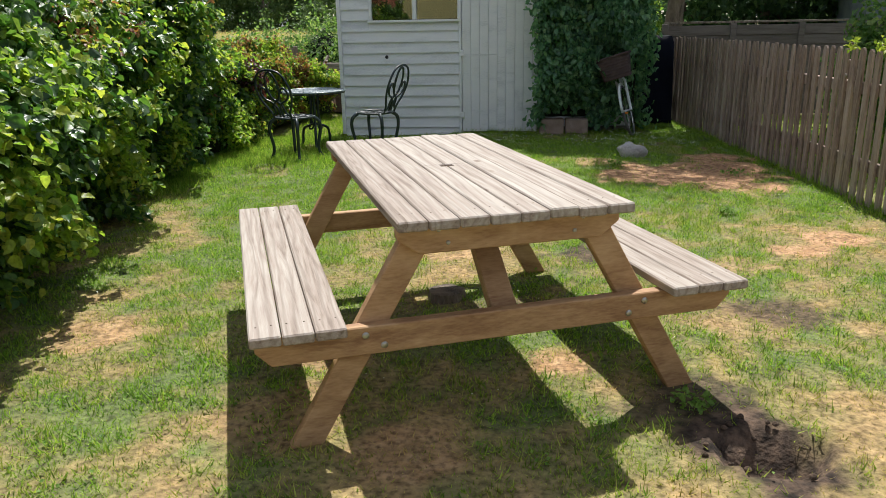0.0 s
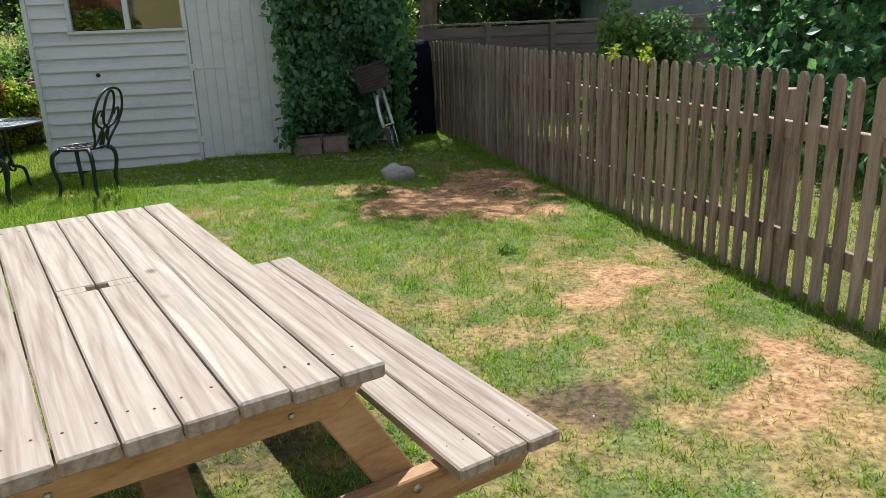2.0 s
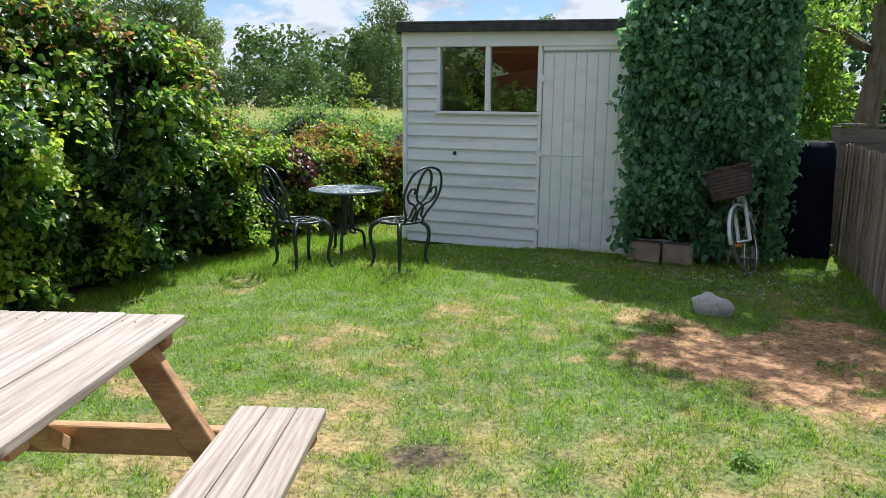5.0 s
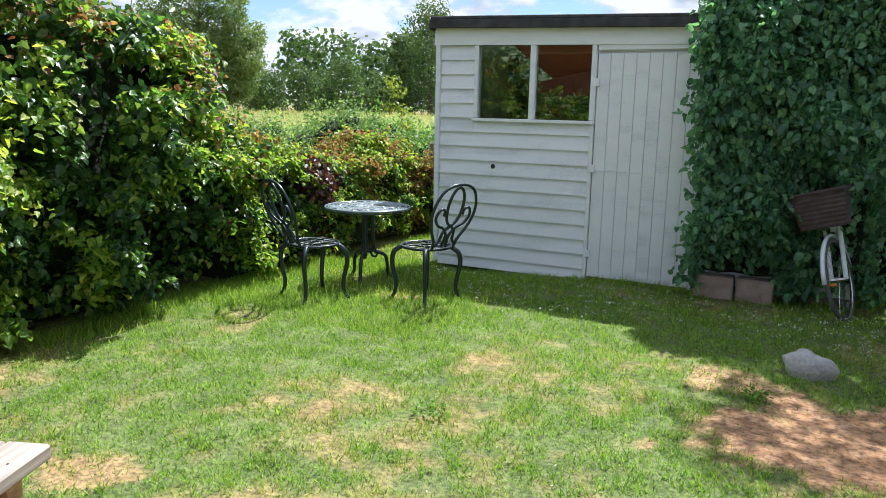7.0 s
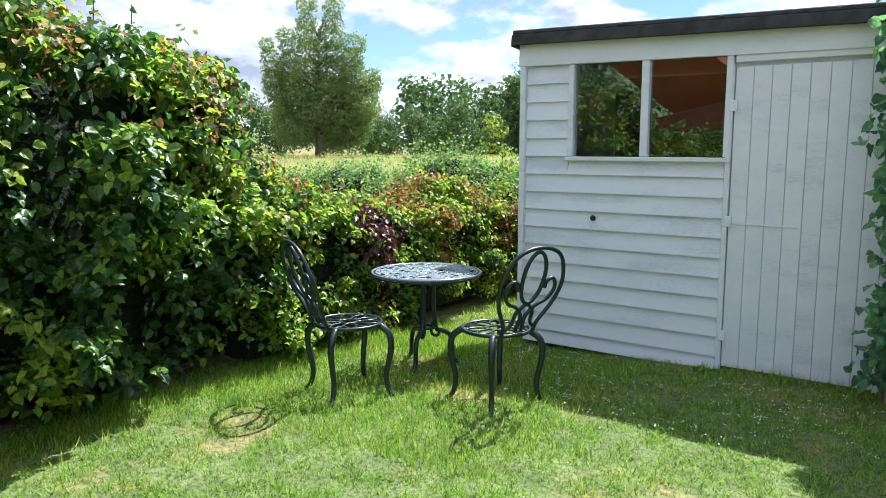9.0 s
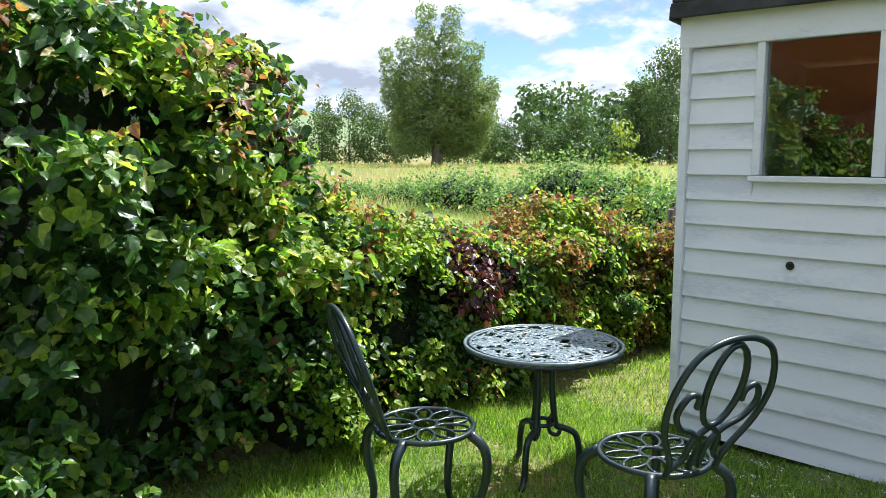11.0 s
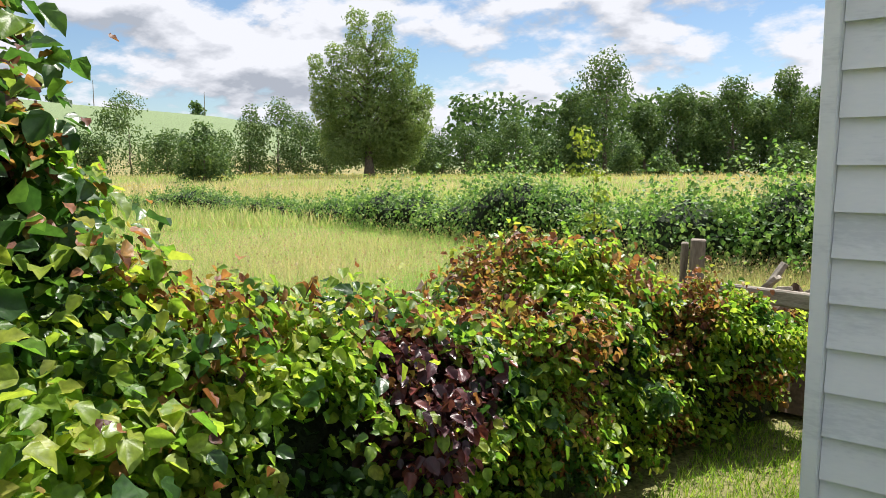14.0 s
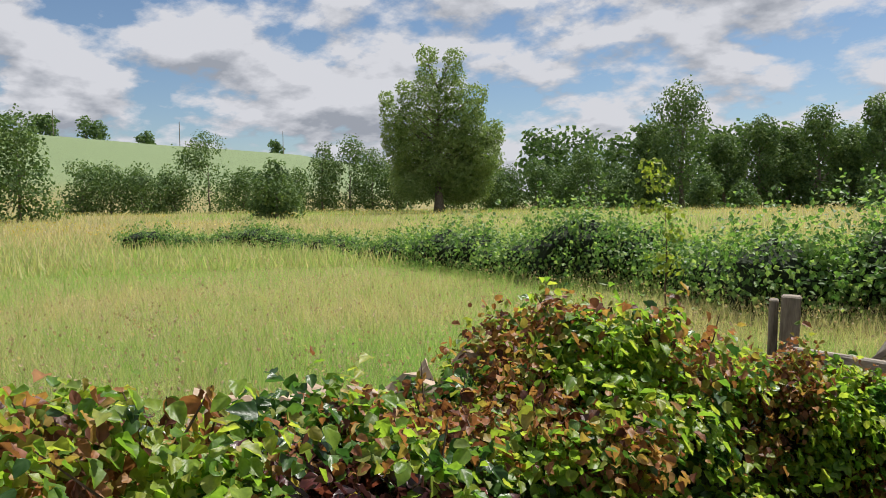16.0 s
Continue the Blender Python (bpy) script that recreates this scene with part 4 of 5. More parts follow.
def build_ivy():
    ob = thing("ivy_mass", "thick dark ivy smothering the shed end", "climber")
    r = random.Random(41)

    def front(x, z):
        k = (x - 4.2) / 0.85
        hollow = 0.5 * max(0, min(1, (x - 4.30) / 0.2)) * max(0, min(1, (1.12 - z) / 0.2))
        return min(9.05, 9.14 + hollow - 0.30 * max(0, 1 - k * k) ** 0.5 * (0.55 + 0.45 * math.sin(min(1, max(0, z / 2.3)) * 3.0)) + 0.28 * fnoise((x, z), 2.4, 3) + 0.18 * fnoise((x, z), 5, 9))
    # dark sheet behind the leaves, coloured as the ivy's inner shade
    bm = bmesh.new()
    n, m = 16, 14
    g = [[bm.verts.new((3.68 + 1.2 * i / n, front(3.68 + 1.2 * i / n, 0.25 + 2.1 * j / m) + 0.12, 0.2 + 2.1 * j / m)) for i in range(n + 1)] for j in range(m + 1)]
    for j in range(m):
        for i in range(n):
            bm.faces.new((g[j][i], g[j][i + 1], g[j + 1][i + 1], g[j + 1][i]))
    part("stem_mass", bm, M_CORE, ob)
    p, q = [], []
    while len(p) < 4800:
        k = r.random()
        if k < 0.74:
            x, z = r.uniform(3.50, 5.12), r.uniform(0.12, 2.5)
            lim = 0.10 * fnoise((z, 0), 3, 2)
            if x < 3.66 + lim or x > 4.90 - 0.14 * max(0, min(1, (1.0 - z) / 0.4)) + 0.12 * fnoise((z, 5), 2, 2):
                continue
            if z < 0.34 and 3.7 < x < 4.35 or z < 1.0 and x > 4.55 and r.random() < 0.75:
                continue
            p.append((x, front(x, z) - abs(r.gauss(0, 0.05)) + 0.03, z)); q.append((0.1 * (x - 4.2), -1, 0.35))
        elif k < 0.88:
            x, y = r.uniform(3.62, 4.98), r.uniform(8.9, 10.6)
            p.append((x, y, 2.28 + 0.14 * fnoise((x, y), 2, 4) + abs(r.gauss(0, 0.07)))); q.append((0, -0.3, 1))
        else:
            y, z = r.uniform(9.0, 10.6), r.uniform(0.1, 2.4)
            p.append((4.90 + 0.10 * fnoise((y, z), 2, 8) + abs(r.gauss(0, 0.03)), y, z)); q.append((1, 0, 0.3))
    p, q = sprays(np.array(p), np.array(q, float) + np.array((0, 0, 0.25)), 5, 0.15, 0.045)
    leaf_mesh("leaf_cover", p, q, 0.070, M_IVY, ob, loose=0.75, droop=1.1)


build_ivy()


# ---- picket fence ----
def build_fence():
    ob = thing("picket_fence", "weathered grey-brown timber picket fence with rounded tops", "fence")
    me = bpy.data.meshes.new("picket")
    bm = bmesh.new()
    w, t, h = 0.031, 0.018, 1.105
    prof = [(-w, 0.0), (w, 0.0), (w, h - 0.045), (0.024, h - 0.017), (0.012, h), (-0.012, h), (-0.024, h - 0.017), (-w, h - 0.045)]
    a = [bm.verts.new((-t / 2, u, z)) for u, z in prof]
    b = [bm.verts.new((t / 2, u, z)) for u, z in prof]
    bm.faces.new(a[::-1]); bm.faces.new(b)
    for i in range(8):
        bm.faces.new((a[i], a[(i + 1) % 8], b[(i + 1) % 8], b[i]))
    bmesh.ops.recalc_face_normals(bm, faces=bm.faces[:])
    bm.to_mesh(me); bm.free()
    me.materials.append(M_PICKET)
    r = random.Random(2)
    turn = math.degrees(math.atan(0.0705))
    y = -0.61
    while y < 10.3:
        p = new("picket", me)
        p.parent = ob
        p.matrix_basis = pose(fence_x(y) + r.gauss(0, 0.003), y, 0.01 + r.gauss(0, 0.005), r.gauss(0, 0.22), r.gauss(0, 0.3), turn + r.gauss(0, 1.5)) @ Matrix.Diagonal((1, r.uniform(0.93, 1.07), 1, 1))
        y += 0.117
    for z in (0.28, 0.83):
        s, m = span((fence_x(-0.6) + 0.032, -0.6, z), (fence_x(10.35) + 0.032, 10.35, z), 0.038, 0.085)
        part("rail", box(s, m), M_PICKET, ob)
    for y in (0.4, 2.2, 4.0, 5.8, 7.6, 9.4, 10.35):
        part("post", box((0.075, 0.075, 1.04), pose(fence_x(y) + 0.09, y, 0.50)), M_PICKET, ob)


build_fence()


def build_panel_fence():
    ob = thing("panel_fence", "dark horizontal board fence with a capping rail", "fence")
    y = 10.75
    for i in range(9):
        x = 5.50 + i * 0.93
        part("post", box((0.08, 0.08, 1.27), pose(x, y - 0.05 + 0.03 * i, 0.635)), M_PANEL, ob)
        if i < 8:
            for k in range(9):
                part("board", box((0.92, 0.018, 0.138), pose(x + 0.465, y - 0.03 + 0.03 * i, 0.08 + 0.137 * k, -4)), M_PANEL, ob)
            part("capping", box((0.94, 0.07, 0.03), pose(x + 0.465, y + 0.03 * i, 1.285)), M_POST, ob)


build_panel_fence()


# ---- picnic table ----
def build_picnic_table():
    ob = thing("picnic_table", "weathered pine picnic table with two attached benches", "picnic table", pose(3.08, 2.685, 0.0, 0, 0, 20.6))
    L = 0.865
    r = random.Random(8)
    n, w = 8, 0.100
    for i in range(n):
        u = (i - (n - 1) / 2) * w
        bm = bmesh.new()
        if i in (3, 4):
            s = 1 if i == 3 else -1
            for a, b in ((-L, -0.022), (0.022, L)):
                add_box(bm, (w - 0.004, b - a, 0.034), pose(u, (a + b) / 2, 0.761), 0.004)
            add_box(bm, (w - 0.032, 0.044, 0.033), pose(u - 0.0125 * s, 0, 0.761), 0)
        else:
            add_box(bm, (w - 0.004, 2 * L + r.uniform(-0.006, 0.006), 0.034), pose(u, 0, 0.761 + r.gauss(0, 0.001)), 0.005)
        part("tabletop_plank", bm, M_TOP, ob)
    for side in (-1, 1):
        for i in range(3):
            u = side * (0.615 + 0.1 * i)
            part("bench_plank", box((0.0965, 2 * L + r.uniform(-0.008, 0.008), 0.034), pose(u, 0, 0.443 + r.gauss(0, 0.001)), 0.005), M_TOP, ob)
    for e in (-1, 1):
        v = e * 0.765
        # cleat with cut-away lower corners
        for name, half, z1, hgt, cut in (("cleat", 0.385, 0.743, 0.095, 0.07), ("bench_rail", 0.85, 0.425, 0.098, 0.05)):
            bm = bmesh.new()
            prof = [(-half, z1), (half, z1), (half, z1 - hgt * 0.45), (half - cut, z1 - hgt), (-half + cut, z1 - hgt), (-half, z1 - hgt * 0.45)]
            a = [bm.verts.new((u, v - 0.022, z)) for u, z in prof]
            b = [bm.verts.new((u, v + 0.022, z)) for u, z in prof]
            bm.faces.new(a); bm.faces.new(b[::-1])
            for i in range(6):
                bm.faces.new((a[i], b[i], b[(i + 1) % 6], a[(i + 1) % 6]))
            bmesh.ops.recalc_face_normals(bm, faces=bm.faces[:])
            bmesh.ops.bevel(bm, geom=bm.edges[:], offset=0.004, segments=1, affect="EDGES")
            rail = part(name, bm, M_PINE, ob)
            for s in (-1, 1):
                if name == "bench_rail":
                    spots_ = ((0.50, 0.395), (0.44, 0.355))
                else:
                    spots_ = ((0.25, 0.725), (0.22, 0.68))
                for u, z in spots_:
                    rad = 0.013 if name == "bench_rail" else 0.008
                    bolt = lump(4, 10, lambda a_, b_: (s * u + rad * math.cos(b_ * 6.283) * math.cos(a_ * 1.4), v + e * (0.0215 + 0.006 * math.sin(a_ * 1.5)), z + rad * math.sin(b_ * 6.283) * math.cos(a_ * 1.4)))
                    part("bolt", bolt, M_STEEL, rail, "zinc bolt head")
        for s in (-1, 1):
            bm = bmesh.new()
            y0, y1 = v - e * 0.0225, v - e * 0.0665
            prof = [(0.655, 0.0), (0.765, 0.0), (0.335, 0.742), (0.225, 0.742)]
            a = [bm.verts.new((s * u, y0, z)) for u, z in prof]
            b = [bm.verts.new((s * u, y1, z)) for u, z in prof]
            bm.faces.new(a); bm.faces.new(b[::-1])
            for i in range(4):
                bm.faces.new((a[i], b[i], b[(i + 1) % 4], a[(i + 1) % 4]))
            bmesh.ops.recalc_face_normals(bm, faces=bm.faces[:])
            bmesh.ops.bevel(bm, geom=bm.edges[:], offset=0.004, segments=1, affect="EDGES")
            part("leg", bm, M_PINE, ob)
        s_, m_ = span((0.0, v - e * 0.03, 0.36), (0.0, e * 0.28, 0.735), 0.095, 0.044)
        part("brace", box(s_, m_), M_PINE, ob)
    me = bpy.data.meshes.new("screw")
    bm = lump(2, 8, lambda u_, v_: (0.0032 * math.cos(v_ * 6.283) * (1 - 0.5 * u_), 0.0032 * math.sin(v_ * 6.283) * (1 - 0.5 * u_), 0.0012 * u_))
    bm.to_mesh(me); bm.free()
    me.materials.append(M_TWIG)
    us = [((i - 3.5) * w, 0.7785) for i in range(8)] + [(s * (0.615 + 0.1 * i), 0.4605) for s in (-1, 1) for i in range(3)]
    for u, z in us:
        for v in (-0.765, 0.765):
            for d in (-0.024, 0.024):
                sc = new("screw", me)
                sc.parent = ob
                sc.matrix_basis = pose(u + d + r.gauss(0, 0.003), v + r.gauss(0, 0.006), z)
    part("middle_cleat", box((0.74, 0.07, 0.04), pose(0, 0, 0.724)), M_PINE, ob)


build_picnic_table()


# ---- bistro set ----
def build_chair(m):
    """Local frame: sits facing +x, back at -x."""
    ob = thing("bistro_chair", "dark green cast metal bistro chair with a scrolled back", "chair", m, "bistro chairs")
    R = 0.195
    # pierced seat
    bm = bmesh.new()
    ring = lambda rr, z, n=28: [(rr * math.cos(2 * math.pi * k / n), rr * math.sin(2 * math.pi * k / n), z) for k in range(n)]
    add_tube(bm, ring(R, 0.43), 0.011, 6, True)
    seat = part("seat", bm, M_IRON, ob, smooth=True)
    part("seat_boss", tube(ring(0.05, 0.432, 12), 0.007, 5, True), M_IRON, seat, smooth=True)
    for k in range(10):
        a = 2 * math.pi * k / 10
        c = Vector((0.118 * math.cos(a), 0.118 * math.sin(a), 0.432))
        d, t = Vector((math.cos(a), math.sin(a), 0)), Vector((-math.sin(a), math.cos(a), 0))
        part("seat_scroll", tube([c + d * 0.066 * math.cos(q) + t * 0.034 * math.sin(q) for q in np.linspace(0, 6.0, 14)], 0.006, 5), M_IRON, seat, smooth=True)
    for sx, sy in ((1, 1), (1, -1), (-1, 1), (-1, -1)):
        x, y = sx * 0.135, sy * 0.135
        k = 0.30 if sx > 0 else 0.34
        leg = smooth_path([(x, y, 0.425), (x * 1.32, y * 1.32, 0.375), (x * 1.38, y * 1.38, 0.28), (x * 1.22, y * 1.22, 0.13), (x * 1.30, y * 1.30, 0.04), (x * 1.5, y * 1.5, 0.0)], 4)
        part("leg", tube(leg, [0.021 - 0.008 * i / len(leg) for i in range(len(leg))], 7), M_IRON, ob, smooth=True)
    back = lambda y, z: (-0.175 - 0.17 * (z - 0.43) / 0.5 - 0.02 * math.sin((z - 0.43) * 5), y * 1.13, z)
    hoop = smooth_path([back(y, z) for y, z in ((-0.10, 0.43), (-0.11, 0.50), (-0.175, 0.62), (-0.195, 0.74), (-0.15, 0.87), (-0.06, 0.925), (0.06, 0.925), (0.15, 0.87), (0.195, 0.74), (0.175, 0.62), (0.11, 0.50), (0.10, 0.43))], 4)
    b = part("backrest", tube(hoop, 0.0115, 7), M_IRON, ob, smooth=True)
    oval = [back(0.068 * math.sin(q), 0.765 + 0.145 * math.cos(q)) for q in np.linspace(0, 2 * math.pi, 22)[:-1]]
    part("oval_scroll", tube(oval, 0.0115, 6, True), M_IRON, b, smooth=True)
    for s in (-1, 1):
        part("side_scroll", tube(smooth_path([back(s * y, z) for y, z in ((0.02, 0.45), (0.015, 0.54), (0.06, 0.60), (0.12, 0.63), (0.155, 0.69), (0.13, 0.75), (0.09, 0.74), (0.085, 0.70))], 4), 0.011, 6), M_IRON, b, smooth=True)
        part("lower_scroll", tube(smooth_path([back(s * y, z) for y, z in ((0.0, 0.62), (0.05, 0.57), (0.06, 0.50), (0.10, 0.46))], 4), 0.011, 6), M_IRON, b, smooth=True)
    return ob


def build_bistro():
    build_chair(pose(1.875, 7.715, 0.0, 0, 0, 161))
    build_chair(pose(1.085, 7.335, 0.0, 0, 0, 66))
    ob = thing("bistro_table", "round dark green cast metal bistro table with a pierced top", "table", pose(1.115, 8.065, 0.0, 0, 0, 20))
    R, z = 0.36, 0.635
    ring = lambda rr, zz, n=40: [(rr * math.cos(2 * math.pi * k / n), rr * math.sin(2 * math.pi * k / n), zz) for k in range(n)]
    # rim and fretwork wear the paler tone that paints the sky's reflection
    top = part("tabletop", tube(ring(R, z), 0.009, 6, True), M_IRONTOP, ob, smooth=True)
    bm = bmesh.new()
    for rr in (0.03, 0.20, 0.335):
        add_tube(bm, ring(rr, z + 0.004, 30), 0.0075, 5, True)
    r = random.Random(4)
    # worm-like cast curls that fill the round
    for k in range(390):
        rad, a = 0.325 * math.sqrt(r.random()), r.uniform(0, 6.283)
        x, y, hd, cu = rad * math.cos(a), rad * math.sin(a), r.uniform(0, 6.283), r.uniform(-0.55, 0.55)
        pts = []
        for q in range(7):
            if x * x + y * y > 0.345 ** 2:
                break
            pts.append((x, y, z + 0.004))
            x, y, hd = x + 0.016 * math.cos(hd), y + 0.016 * math.sin(hd), hd + cu
        if len(pts) > 2:
            add_tube(bm, pts, 0.0085, 5)
    for v_ in bm.verts:
        v_.co.z = z + 0.004 + (v_.co.z - z - 0.004) * 0.45
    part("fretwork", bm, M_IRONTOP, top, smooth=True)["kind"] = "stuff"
    part("skirt", tube(ring(R - 0.004, z - 0.018), 0.006, 5, True), M_IRON, top, smooth=True)
    for k in range(3):
        a = 2 * math.pi * k / 3 + 0.4
        c, s = math.cos(a), math.sin(a)
        prof = [(0.06, z - 0.01), (0.045, 0.5), (0.05, 0.36), (0.065, 0.25), (0.10, 0.235), (0.155, 0.205), (0.175, 0.13), (0.18, 0.05), (0.215, 0.0)]
        leg = smooth_path([(c * q, s * q, zz) for q, zz in prof], 4)
        part("leg", tube(leg, 0.0155, 7), M_IRON, ob, smooth=True)
        part("leg_scroll", tube(smooth_path([(c * q, s * q, zz) for q, zz in ((0.05, 0.30), (0.03, 0.26), (0.04, 0.21), (0.075, 0.20), (0.085, 0.225))], 3), 0.010, 6), M_IRON, ob, smooth=True)
    part("hub", tube(ring(0.055, 0.26, 12), 0.01, 6, True), M_IRON, ob, smooth=True)


build_bistro()


# ---- corner by the shed: bicycle, cover, blocks, stone ----
def build_bike():
    # local frame: +x forwards; stands upright, then leans
    ob = thing("bicycle", "old silver bicycle with a brown wicker basket leaning on the ivy", "bicycle", pose(4.954, 9.193, 0.0, 17, 0, -106))
    R = 0.31
    for name, x in (("front_wheel", 0.45), ("rear_wheel", -0.55)):
        c = Vector((x, 0, R))
        ringp = lambda rr, n=32: [c + Vector((rr * math.cos(2 * math.pi * k / n), 0, rr * math.sin(2 * math.pi * k / n))) for k in range(n)]
        w = part(name, tube(ringp(R - 0.028), 0.010, 6, True), M_CHROME, ob, smooth=True)
        part("tyre", tube(ringp(R - 0.016), 0.017, 7, True), M_TYRE, w, smooth=True)
        bm = bmesh.new()
        for k in range(18):
            a = 2 * math.pi * k / 18
            add_tube(bm, [c, c + Vector(((R - 0.03) * math.cos(a), 0, (R - 0.03) * math.sin(a)))], 0.0015, 3)
        part("spokes", bm, M_CHROME, w)
        a0, a1 = (0.05, 3.0) if x > 0 else (0.2, 3.0)
        fr = [c + Vector(((R + 0.022) * math.cos(a), 0, (R + 0.022) * math.sin(a))) for a in np.linspace(a0, a1, 14)]
        part("mudguard", tube(fr, 0.016, 6), M_BIKE, ob, smooth=True)
        for s in (-1, 1):
            part("hub", tube([c, c + Vector((0, s * 0.055, 0))], 0.018, 8), M_CHROME, ob)
            if x > 0:
                part("fork", tube([c + Vector((0, s * 0.05, 0)), (0.36, s * 0.05, 0.68), (0.35, 0, 0.72)], 0.017, 7), M_BIKE, ob)
            else:
                part("stay", tube([c + Vector((0, s * 0.05, 0)), (-0.17, s * 0.03, 0.72)], 0.009, 6), M_BIKE, ob)
                part("stay", tube([c + Vector((0, s * 0.05, 0)), (-0.10, s * 0.03, 0.29)], 0.009, 6), M_BIKE, ob)
    part("down_tube", tube([(0.34, 0, 0.70), (-0.10, 0, 0.30)], 0.017), M_BIKE, ob)
    part("top_tube", tube([(0.33, 0, 0.76), (-0.14, 0, 0.52)], 0.015), M_BIKE, ob)
    part("seat_tube", tube([(-0.10, 0, 0.29), (-0.20, 0, 0.86)], 0.015), M_BIKE, ob)
    part("head_tube", tube([(0.36, 0, 0.66), (0.30, 0, 0.96)], 0.018), M_BIKE, ob)
    part("saddle", lump(8, 12, lambda u, v: (-0.34 + 0.27 * u, (0.075 - 0.05 * u) * math.sin(math.pi * min(1, 0.15 + u * 0.85)) ** 0.5 * math.cos(v * 6.283), 0.89 + 0.03 * math.sin(v * 6.283))), M_RUBBER, ob, smooth=True)
    part("handlebar", tube(smooth_path([(0.16, -0.28, 0.98), (0.26, -0.26, 1.01), (0.32, -0.10, 0.98), (0.32, 0.10, 0.98), (0.26, 0.26, 1.01), (0.16, 0.28, 0.98)], 4), 0.011, 7), M_CHROME, ob, smooth=True)
    part("crank", tube([(-0.10, -0.07, 0.29), (-0.02, -0.07, 0.17)], 0.01, 6), M_CHROME, ob)
    part("crank", tube([(-0.10, 0.07, 0.29), (-0.18, 0.07, 0.41)], 0.01, 6), M_CHROME, ob)
    part("pedal", box((0.08, 0.09, 0.02), pose(-0.02, -0.13, 0.17)), M_RUBBER, ob)
    part("pedal", box((0.08, 0.09, 0.02), pose(-0.18, 0.13, 0.41)), M_RUBBER, ob)
    # woven basket: one tapered body with a ribbed wall, and a rim
    prof = [(0.0, 0.71, 0)] + [(1, 0.71 + 0.26 * k / 16, k % 2) for k in range(17)]
    bm = bmesh.new()
    rings_ = []
    for inn, z, odd in prof:
        f = (z - 0.71) / 0.26
        wy, wx = (0.155 + 0.04 * f + 0.003 * odd) * max(inn, 0.02), (0.10 + 0.025 * f + 0.003 * odd) * max(inn, 0.02)
        rings_.append([bm.verts.new((0.50 + wx * math.copysign(abs(math.cos(a)) ** 0.35, math.cos(a)), wy * math.copysign(abs(math.sin(a)) ** 0.35, math.sin(a)), z)) for a in np.linspace(0, 2 * math.pi, 33)[:-1]])
    for a_, b_ in zip(rings_, rings_[1:]):
        for k in range(32):
            bm.faces.new((a_[k], a_[(k + 1) % 32], b_[(k + 1) % 32], b_[k]))
    basket = part("basket", bm, M_WICKER, ob, "brown woven basket")
    part("rim", tube([v_ for v_ in [(0.50 + 0.125 * sx, 0.195 * sy, 0.972) for sx, sy in ((-1, -1), (1, -1), (1, 1), (-1, 1))]], 0.014, 6, True), M_WICKER, basket)
    part("reflector", box((0.012, 0.07, 0.02), pose(0.64, 0.0, 0.30)), bulb(), ob, "orange reflector")


def bulb():
    return surface("orange_plastic", [(0.3, (0.8, 0.22, 0.02)), (0.7, (0.9, 0.30, 0.04))], 10, 0.3, bump=0)


build_bike()


def build_corner():
    def cover(u, v):
        a = v * 2 * math.pi
        f = 1.0 - 0.12 * u - 0.5 * max(0, u - 0.88) * 4
        sq = 1 / max(abs(math.cos(a)), abs(math.sin(a))) ** 0.75
        fold = 1 + 0.05 * math.sin(a * 9 + 3 * u) * (1 - u)
        return 5.25 + 0.26 * f * sq * fold * math.cos(a), 10.12 + 0.30 * f * sq * fold * math.sin(a), 1.13 * min(1, u * 1.08)
    ob = thing("covered_barbecue", "tall object under a dark navy plastic cover in the fence corner", "cover", pose(5.25, 10.12, 0))
    for name, bm in (("cover", lump(14, 40, cover)), ("hem", tube([cover(0.04, k / 40) for k in range(40)], 0.012, 5, True))):
        part(name, bm, M_TARP, ob, smooth=True).data.transform(Matrix.Translation((-5.25, -10.12, 0)))
    r = random.Random(9)
    for i, (x, w) in enumerate(((3.86, 0.30), (4.17, 0.28))):
        b = part("stone_block", box((w, 0.16, 0.19), pose(x, 9.02, 0.09, 0, 0, r.uniform(-5, 5)), 0.012), M_BLOCK)
        tagged(b, "pinkish concrete block at the foot of the ivy", "block", "edging blocks")

    def stone(u, v):
        a, b = v * 2 * math.pi, (u - 0.5) * math.pi
        k = 1 + 0.22 * fnoise((math.cos(a) * math.cos(b), math.sin(a) * math.cos(b), math.sin(b)), 1.6, 5)
        return 4.595 + 0.15 * k * math.cos(a) * math.cos(b), 7.33 + 0.12 * k * math.sin(a) * math.cos(b), 0.045 + 0.095 * k * math.sin(b) - 0.012 * math.cos(a)
    tagged(part("stone", lump(12, 20, stone), M_STONE, smooth=True), "pale grey rounded stone lying on the lawn", "stone")


build_corner()


